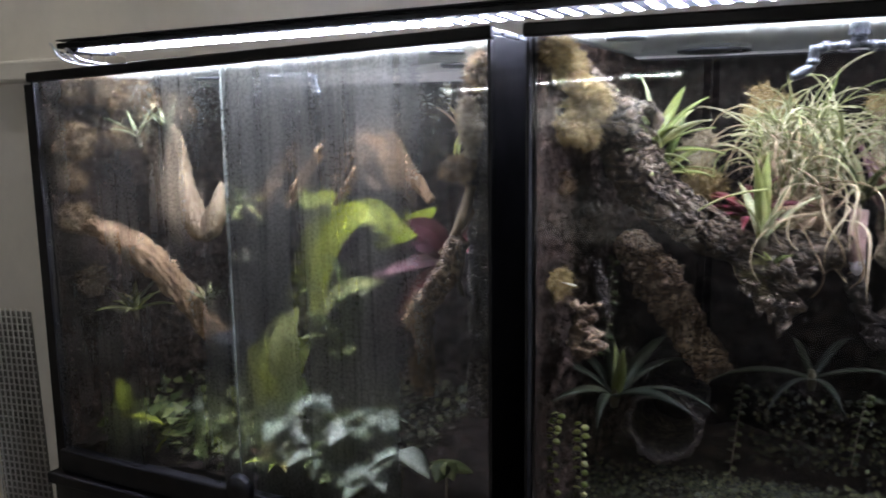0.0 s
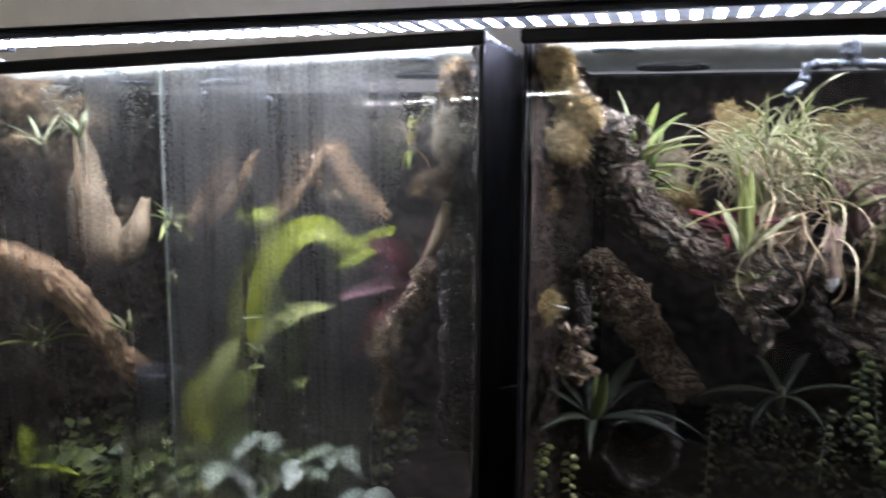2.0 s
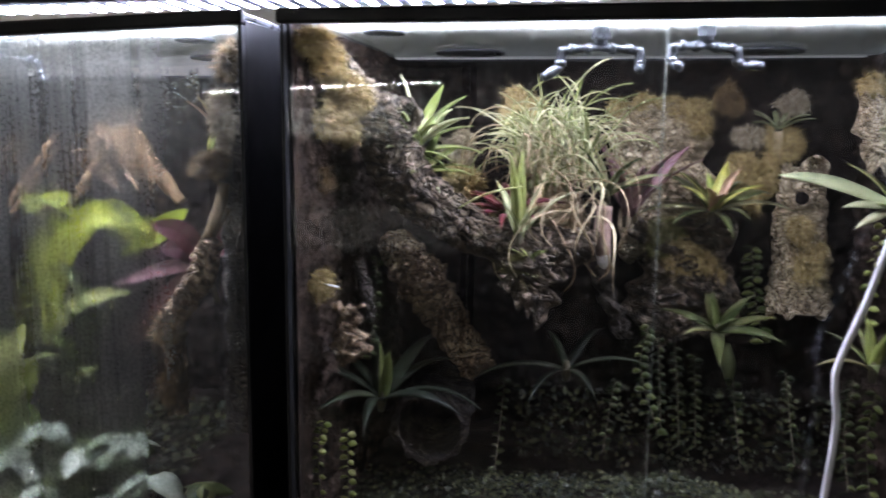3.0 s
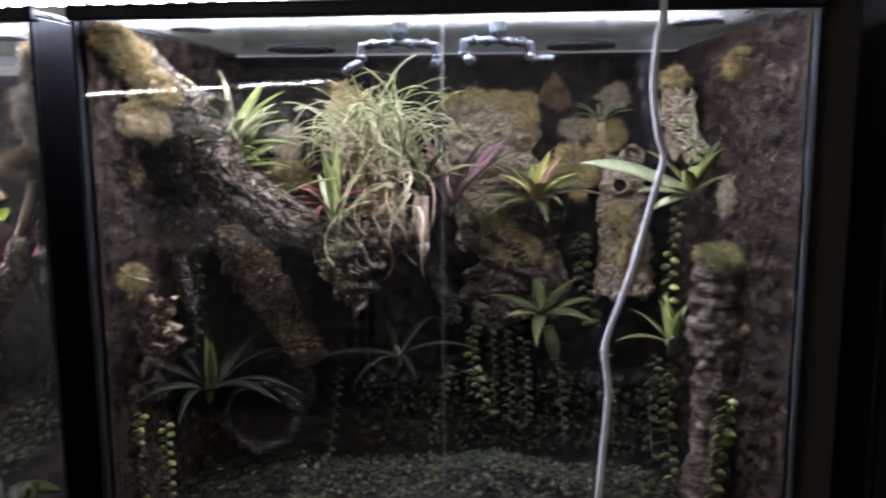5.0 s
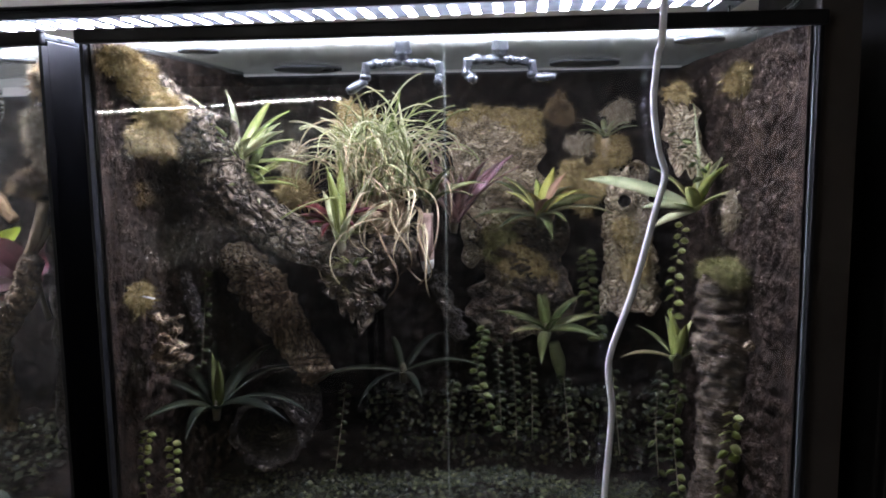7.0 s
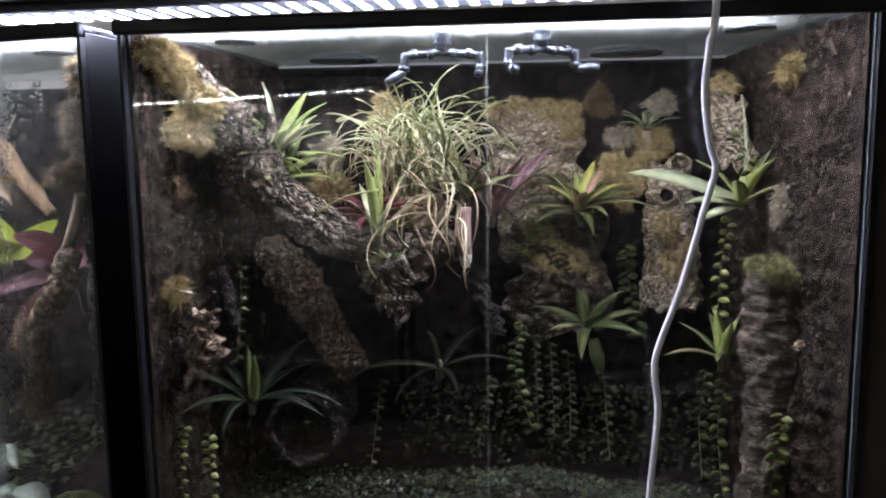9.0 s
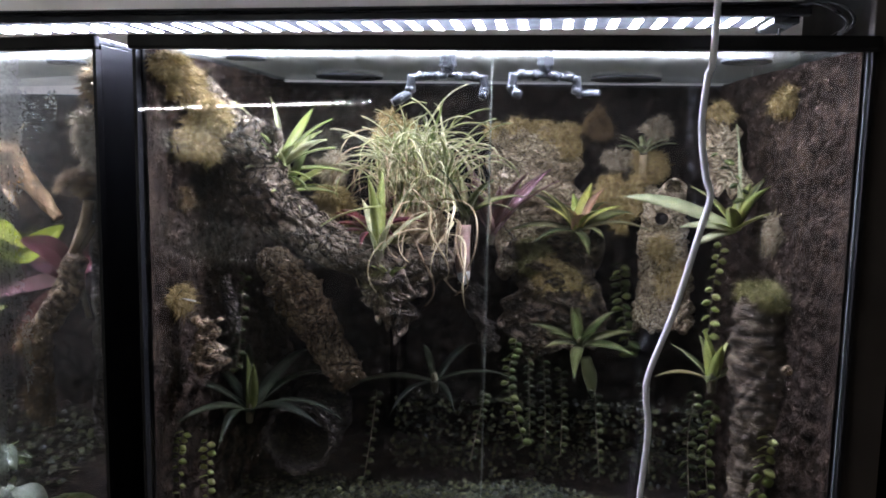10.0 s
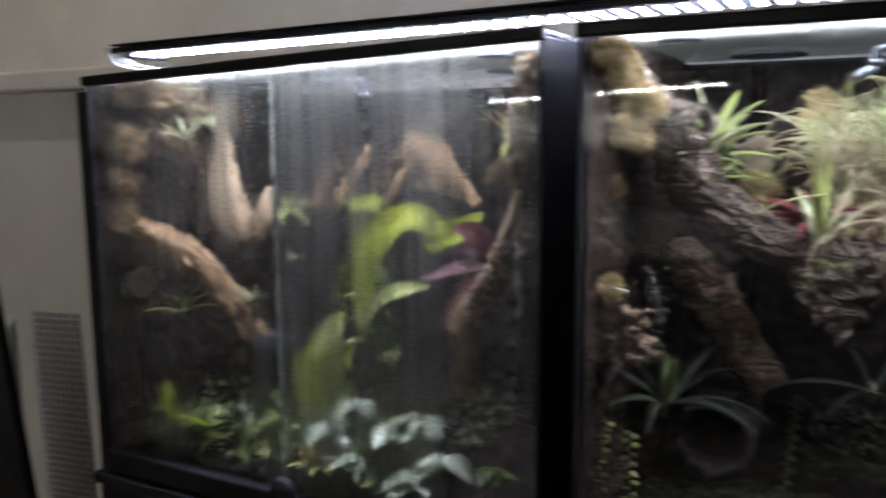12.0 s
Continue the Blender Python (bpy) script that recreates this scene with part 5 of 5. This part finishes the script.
for k, (c, r, m, n) in enumerate((
    ((-1.0, 0.10, 1.535), (0.05, 0.07, 0.04), MOSS_AMBER, 1800), ((-0.985, 0.2, 1.53), (0.05, 0.05, 0.045), MOSS_AMBER, 1800), ((-0.94, 0.26, 1.50), (0.05, 0.04, 0.035), MOSS_AMBER, 1200),
    ((-1.02, 0.06, 1.44), (0.03, 0.04, 0.03), MOSS_AMBER, 900), ((-0.96, 0.14, 1.44), (0.03, 0.04, 0.02), MOSS_AMBER, 700), ((-1.035, 0.05, 1.36), (0.018, 0.03, 0.03), MOSS_AMBER, 500),
    ((-1.03, 0.05, 1.27), (0.018, 0.03, 0.04), MOSS_AMBER, 600), ((-1.0, 0.05, 1.14), (0.02, 0.03, 0.03), CORK_TAN, 300), ((-0.135, 0.105, 1.46), (0.018, 0.02, 0.05), LICHEN, 800),
    ((-0.155, 0.10, 1.39), (0.028, 0.02, 0.022), MOSS_AMBER, 700), ((-0.235, 0.085, 1.13), (0.018, 0.02, 0.02), MOSS_AMBER, 500), ((-0.222, 0.08, 1.04), (0.014, 0.012, 0.03), MOSS_AMBER, 400), ((-0.13, 0.12, 1.55), (0.02, 0.025, 0.03), MOSS_AMBER, 500),
)):
    moss("moss", "dry amber moss tuft on wood and soil" if m is MOSS_AMBER else "pale dry moss tuft on wood", c, r, MOSS_BROWN if m is MOSS_AMBER else m, n, 80 + k, 0.015)

# broad lime-green plant
def ribbon_mesh(pts, width, material, n=36, face=(0.25, -1, 0.35)):
    """A broad leaf along a curve, lens-shaped in outline and folded along its rib."""
    bm = bmesh.new()
    c = spline(pts, n)
    f = Vector(face).normalized()
    rings = []
    for i in range(n + 1):
        u = i / n
        d = (c[min(i + 1, n)] - c[max(i - 1, 0)]).normalized()
        side = d.cross(f).normalized()
        nn = side.cross(d)
        w = 0.5 * width * max(0.06, math.sin(math.pi * (0.08 + 0.9 * u)) ** 0.75) 
        rings.append([bm.verts.new(c[i] + side * w + nn * w * 0.22), bm.verts.new(c[i] + nn * 0.001), bm.verts.new(c[i] - side * w + nn * w * 0.22), bm.verts.new(c[i] - nn * 0.001)])
    for i in range(n):
        for k in range(4):
            j = (k + 1) % 4
            bm.faces.new((rings[i][k], rings[i + 1][k], rings[i + 1][j], rings[i][j]))
    bm.faces.new(rings[0])
    bm.faces.new(rings[-1][::-1])
    bmesh.ops.recalc_face_normals(bm, faces=bm.faces)
    return to_mesh(bm, material, False)


def leafy(name, label, category, base, leaves, stem=None):
    """A plant of single curved leaves; each row holds the leaf's curve, width and material."""
    t = thing(name, label, category, base, group="plants in the terrarium")
    o = Vector(base)
    for pts, width, material in leaves:
        leaf = new("leaf", ribbon_mesh([Vector(p) - o for p in pts], width, material))
        leaf.parent = t
    if stem:
        part("stem", tube_bm([Vector(p) - o for p in stem], [0.005, 0.0045, 0.004], 8, 16), STEM, t, "", True)
    return t


leafy("broadleaf_plant", "lime green plant with long arching broad leaves", "plant", (-0.565, 0.26, 0.86), [
    ([(-0.575, 0.27, 1.03), (-0.562, 0.27, 1.14), (-0.518, 0.26, 1.232), (-0.455, 0.25, 1.284), (-0.395, 0.24, 1.292), (-0.345, 0.24, 1.262)], 0.058, G_LIME),
    ([(-0.495, 0.26, 1.288), (-0.522, 0.25, 1.312), (-0.558, 0.245, 1.318)], 0.036, G_LIME),
    ([(-0.375, 0.25, 1.238), (-0.33, 0.245, 1.262), (-0.27, 0.24, 1.302)], 0.046, G_LIME),
    ([(-0.56, 0.25, 1.05), (-0.52, 0.245, 1.10), (-0.455, 0.24, 1.14), (-0.385, 0.235, 1.15)], 0.032, G_VINE_Y),
], [(-0.565, 0.27, 0.84), (-0.572, 0.27, 0.95), (-0.572, 0.27, 1.06)])
leafy("broadleaf_plant", "lime green broad leaves against the fogged glass", "plant", (-0.58, 0.15, 0.86), [
    ([(-0.585, 0.15, 0.90), (-0.60, 0.145, 0.96), (-0.61, 0.14, 1.03)], 0.062, G_LIME),
    ([(-0.575, 0.15, 0.93), (-0.545, 0.145, 1.0), (-0.50, 0.145, 1.045)], 0.06, G_VINE_Y),
    ([(-0.58, 0.15, 0.95), (-0.575, 0.15, 1.03), (-0.545, 0.16, 1.10)], 0.05, G_VINE_Y),
    ([(-0.57, 0.15, 0.91), (-0.53, 0.13, 0.94), (-0.50, 0.12, 0.92)], 0.05, G_VINE),
], [(-0.58, 0.15, 0.82), (-0.58, 0.15, 0.87), (-0.58, 0.15, 0.92)])
leafy("bromeliad", "purple-red broad-leaved bromeliad by the dark bark", "bromeliad", (-0.2, 0.17, 1.2), [
    ([(-0.205, 0.16, 1.222), (-0.262, 0.15, 1.214), (-0.335, 0.14, 1.19)], 0.026, G_PURPLE),
    ([(-0.205, 0.16, 1.23), (-0.235, 0.15, 1.272), (-0.285, 0.14, 1.288)], 0.04, G_PLUM),
    ([(-0.21, 0.16, 1.218), (-0.262, 0.14, 1.168), (-0.305, 0.13, 1.09)], 0.024, G_RED),
    ([(-0.20, 0.17, 1.225), (-0.178, 0.17, 1.285), (-0.158, 0.17, 1.345)], 0.03, G_RED),
    ([(-0.205, 0.16, 1.215), (-0.18, 0.15, 1.245), (-0.145, 0.14, 1.25)], 0.036, G_RED),
    ([(-0.205, 0.165, 1.22), (-0.235, 0.155, 1.245), (-0.275, 0.15, 1.245)], 0.04, G_PLUM),
    ([(-0.20, 0.165, 1.215), (-0.215, 0.14, 1.185), (-0.245, 0.12, 1.13)], 0.03, G_PLUM),
], [(-0.19, 0.18, 1.15), (-0.195, 0.175, 1.18), (-0.2, 0.17, 1.22)])
dry = thing("dry_leaves", "curled dry brown leaves with one orange leaf", "dry leaves", (-0.42, 0.285, 1.375), group="plants in the terrarium")
for yaw, tip, s, m in ((0, 10, 1.0, ORANGE), (180, 15, 1.0, ORANGE), (200, -20, 1.2, DRY), (20, 30, 1.1, DRY), (150, -40, 1.3, DRY), (-30, 40, 1.0, DRY), (170, 30, 1.4, DRY)):
    o = new("leaf", blade_mesh(0.075, 0.03, 20, 60, m, 0.3, 0.4, 2.5, 8, 0.004))
    o.parent = dry
    o.matrix_basis = pose(0, 0, 0, 0, 0, yaw) @ pose(0, 0, 0, 0, tip, 0) @ Matrix.Diagonal((s, s, s, 1))
for k in range(4):
    o = new("blade", blade_mesh(0.14, 0.007, 55 + 8 * k, 20, STRAW, 0.3))
    o.parent = dry
    o.matrix_basis = pose(-0.09 + 0.03 * k, 0, -0.02, 0, 0, 10 * k - 10)
rosette("bromeliad", "yellow-green small bromeliad on the back wall", (-0.30, 0.43, 1.44), [(blade_mesh(0.08, 0.022, 70, 30, G_YELLOW), 7, 1.0), (blade_mesh(0.06, 0.018, -40, 40, G_YELLOW), 3, 1.0)], (10, 0), 22)
rosette("bromeliad", "olive air plant on the side wall", (-0.915, 0.085, 1.075), [(blade_mesh(0.08, 0.026, 60, 30, G_OLIVE), 6, 1.0), (blade_mesh(0.08, 0.022, 25, 40, G_VINE_Y), 5, 1.0)], (8, 0), 23)
rosette("bromeliad", "pale green sprout on the moss", (-0.93, 0.14, 1.44), [(blade_mesh(0.09, 0.014, 50, 30, G_GREYGREEN), 5, 1.0)], (20, 10), 24)
rosette("bromeliad", "pale green sprout by the pale wood", (-0.86, 0.16, 1.45), [(blade_mesh(0.07, 0.018, 65, 30, G_GREYGREEN), 5, 1.0)], (10, 0), 25)
rosette("bromeliad", "small fern-like green sprout on the branch", (-0.775, 0.16, 1.085), [(blade_mesh(0.055, 0.014, 60, 30, G_OLIVE), 7, 1.0)], (10, 0), 26)
rosette("bromeliad", "thin-leaved green orchid shoot", (-0.72, 0.22, 1.30), [(blade_mesh(0.07, 0.014, 10, 40, G_VINE_Y), 5, 1.0), (blade_mesh(0.05, 0.012, 50, 40, G_VINE), 4, 1.0)], (10, 20), 27)
rosette("bromeliad", "thin-leaved green orchid shoot", (-0.70, 0.20, 1.19), [(blade_mesh(0.06, 0.012, 10, 40, G_VINE), 4, 1.0)], (10, -20), 28)
rosette("bromeliad", "low olive bromeliad close behind the glass", (-0.515, 0.045, 0.825), [(blade_mesh(0.075, 0.02, 30, 40, G_YELLOW), 9, 1.0), (blade_mesh(0.05, 0.02, 60, 30, G_OLIVE), 5, 1.0)], (12, 0), 29)
yv = thing("vine", "lime green leaf shoot close behind the glass", "vine", (-0.905, 0.03, 0.83), group="vines in the terrarium")
for x, z, e, bd, yaw, L, w in ((0.0, 0.035, 85, 10, 180, 0.08, 0.055), (0.0, 0.035, 5, 25, 0, 0.11, 0.03), (0.085, -0.035, 60, 20, 20, 0.05, 0.04), (0.02, 0.02, 20, 10, 10, 0.06, 0.035)):
    o = new("leaf", blade_mesh(L, w, e, bd, G_LIME, 0.2, 0.4, 3.0, 10))
    o.parent = yv
    o.matrix_basis = pose(x, 0, z, 0, 0, yaw)
part("stem", tube_bm([(0.0, 0, -0.05), (0.0, 0, 0.0), (0.0, 0, 0.035)], [0.002] * 3, 6, 8), STEM, yv, "", True)
pot = thing("net_pot", "small black ribbed plastic net pot", "pot", (-0.715, 0.16, 0.995))
part("cup", tube_bm([(0, 0, -0.05), (0, 0, 0.0), (0, 0, 0.028)], [0.03, 0.036, 0.038], 24, 10, 0, 20, 1, False, 0.9), BLACK, pot, "", True)
for k in range(5):
    part("rib", tube_bm([((0.033 + 0.0016 * k) * math.cos(a), (0.033 + 0.0016 * k) * math.sin(a), -0.042 + 0.016 * k) for a in (i * math.pi / 10 for i in range(21))], [0.002] * 21, 6, 40, cap=False), BLACK, pot, "", True)
part("rim", tube_bm([(0.039 * math.cos(a), 0.039 * math.sin(a), 0.028) for a in (i * math.pi / 10 for i in range(21))], [0.0022] * 21, 8, 40, cap=False), RIM, pot, "worn grey rim", True)

# silver-leaved plants on the ground
sl = [round_leaf_mesh(0.075, 0.05, G_SILVER, 0.0, 0.28), round_leaf_mesh(0.06, 0.046, G_SILVER, 0.05, 0.2), round_leaf_mesh(0.05, 0.036, G_VINE, 0.1, 0.2)]
sr = random.Random(31)
for k, (x, y, z) in enumerate(((-0.48, 0.12, 0.935), (-0.53, 0.09, 0.89), (-0.385, 0.10, 0.905), (-0.335, 0.12, 0.925), (-0.44, 0.06, 0.85), (-0.265, 0.07, 0.88), (-0.31, 0.05, 0.845), (-0.385, 0.04, 0.82), (-0.62, 0.10, 0.855), (-0.68, 0.12, 0.87), (-0.19, 0.10, 0.86), (-0.43, 0.16, 0.90), (-0.75, 0.1, 0.85))):
    t = thing("silver_leaf_plant", "low plant with large silvery puckered leaves" if k < 7 else "low plant with rounded green leaves", "plant", (x, y, z), group="low leafy plants")
    part("stem", tube_bm([(0, 0, -0.09), (0.003, 0, -0.04), (0, 0, 0)], [0.0025] * 3, 6, 8), STEM, t, "", True)
    for i in range(6):
        o = new("leaf", sl[i // 3] if k < 7 and i != 5 else sl[2])
        o.parent = t
        s = sr.uniform(0.7, 1.1)
        o.matrix_basis = pose(0, 0, -0.012 * (i // 3), 0, 0, 60 * i + sr.uniform(-25, 25) + 200) @ pose(0, 0, 0, sr.uniform(-15, 15), sr.uniform(-10, 25), 0) @ Matrix.Diagonal((s, s, s, 1))


leaf_litter("leafy_undergrowth", "dense small rounded green leaves on the ground", lambda r: (Vector((r.uniform(-0.98, -0.36), r.uniform(0.03, 0.26), r.uniform(0.79, 0.875))), Vector((r.uniform(-0.5, 0.5), r.uniform(-0.9, 0.1), 1)).normalized()), 300, G_VINE, 0.038, 61, "undergrowth")
haze = thing("broadleaf_plant", "tall mid-green broad-leaved plant behind fogged glass", "plant", (-0.47, 0.24, 0.93), group="plants in the terrarium")
for L, w, e, bd, yaw, z in ((0.17, 0.075, 75, 70, 190, 0.02), (0.16, 0.075, 60, 80, 250, 0.04), (0.16, 0.07, 55, 80, 300, 0.03), (0.15, 0.07, 80, 40, 340, 0.06), (0.15, 0.075, 70, 90, 230, 0.12), (0.14, 0.07, 65, 90, 290, 0.13), (0.13, 0.06, 80, 50, 180, 0.16)):
    o = new("leaf", blade_mesh(L, w, e, bd, G_VINE, 0.15, 0.4, 3.0, 10))
    o.parent = haze
    o.matrix_basis = pose(0, 0, z, 0, 0, yaw)
part("stem", tube_bm([(0, 0, -0.14), (0.004, 0, 0.02), (0, 0, 0.17)], [0.005, 0.0045, 0.003], 8, 10), STEM, haze, "", True)


# water drops on the fogged doors
def drops_bm(count, seed):
    rnd = random.Random(seed)
    verts, faces = [], []
    for _ in range(count):
        x = rnd.uniform(-0.9, -0.13)
        z = 1.565 - abs(rnd.gauss(0, 0.06)) + LEAN * (x + 0.056)
        if noise.noise(Vector((x * 9, z * 6, 3))) < -0.12:
            continue
        y = 0.0047 if x < -0.577 else 0.0109
        r = rnd.choice((0.0013, 0.0018, 0.0024, 0.0032))
        st = rnd.choice((1, 1, 1.2, 1.6))
        k = len(verts)
        for a in range(6):
            verts.append((x + r * math.cos(a * math.pi / 3), y, z + r * st * math.sin(a * math.pi / 3)))
        for a in range(6):
            verts.append((x + 0.6 * r * math.cos(a * math.pi / 3), y + 0.55 * r, z + 0.6 * r * st * math.sin(a * math.pi / 3)))
        verts.append((x, y + 0.75 * r, z - 0.1 * r))
        for a in range(6):
            b = (a + 1) % 6
            faces += [(k + a, k + b, k + 6 + b, k + 6 + a), (k + 6 + a, k + 6 + b, k + 12)]
    me = bpy.data.meshes.new("mesh")
    me.from_pydata(verts, [], faces)
    me.materials.append(WATER)
    me.shade_smooth()
    return me


d = tagged(new("water_drops", drops_bm(2000, 4)), "beads of condensed water on the inside of the doors", "water drops", "", "stuff")
d.visible_shadow = False

# ---------------------------------------------------------------- the lit rack on the other side of the room
rk = thing("far_rack", "dark shelf rack on the opposite side of the room", "rack", (-1.45, -3.1, 0.0))
for x in (0.0, 1.3):
    for y in (0.0, 0.3):
        part("upright", box_bm((x, y, 0.0), (x + 0.03, y + 0.03, 1.95), 0.002), BLACK, rk)
for z in (0.3, 0.84, 1.40):
    part("shelf", box_bm((0.0, 0.0, z), (1.33, 0.33, z + 0.03), 0.003), WALL, rk, "grey shelf board")
part("front_board", box_bm((0.0, 0.236, 0.875), (1.22, 0.25, 1.055), 0.003), WALL, rk, "pale grey board across the front")
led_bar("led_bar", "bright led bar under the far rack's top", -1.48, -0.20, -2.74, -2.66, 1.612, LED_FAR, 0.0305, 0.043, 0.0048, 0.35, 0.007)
part("top_shelf", box_bm((0.0, 0.0, 1.76), (1.33, 0.36, 1.785), 0.003), BLACK, rk)
ft = thing("far_terrarium", "dim glass terrarium on the far rack", "terrarium", (-1.40, -3.05, 1.43))
part("front_panel", box_bm((0.0, 0.22, 0.0), (1.18, 0.225, 0.11)), WALL, ft, "grey front panel")
part("body", box_bm((0.0, 0.0, 0.0), (1.18, 0.215, 0.075)), BLACK, ft)

# unseen tube over the terrariums, added to brighten the wall behind them
cl = thing("fill_light", "long tube lamp added out of view to light the wall", "ceiling light", (-1.7, 0.22, 2.6))
part("tray", box_bm((-1.2, -0.08, -0.03), (1.2, 0.08, 0.0), 0.004), WALL, cl)
part("tube", tube_bm([(-1.15, 0, -0.055), (1.15, 0, -0.055)], [0.02, 0.02], 12, 4), FILL_GLOW, cl, "glowing tube", True)
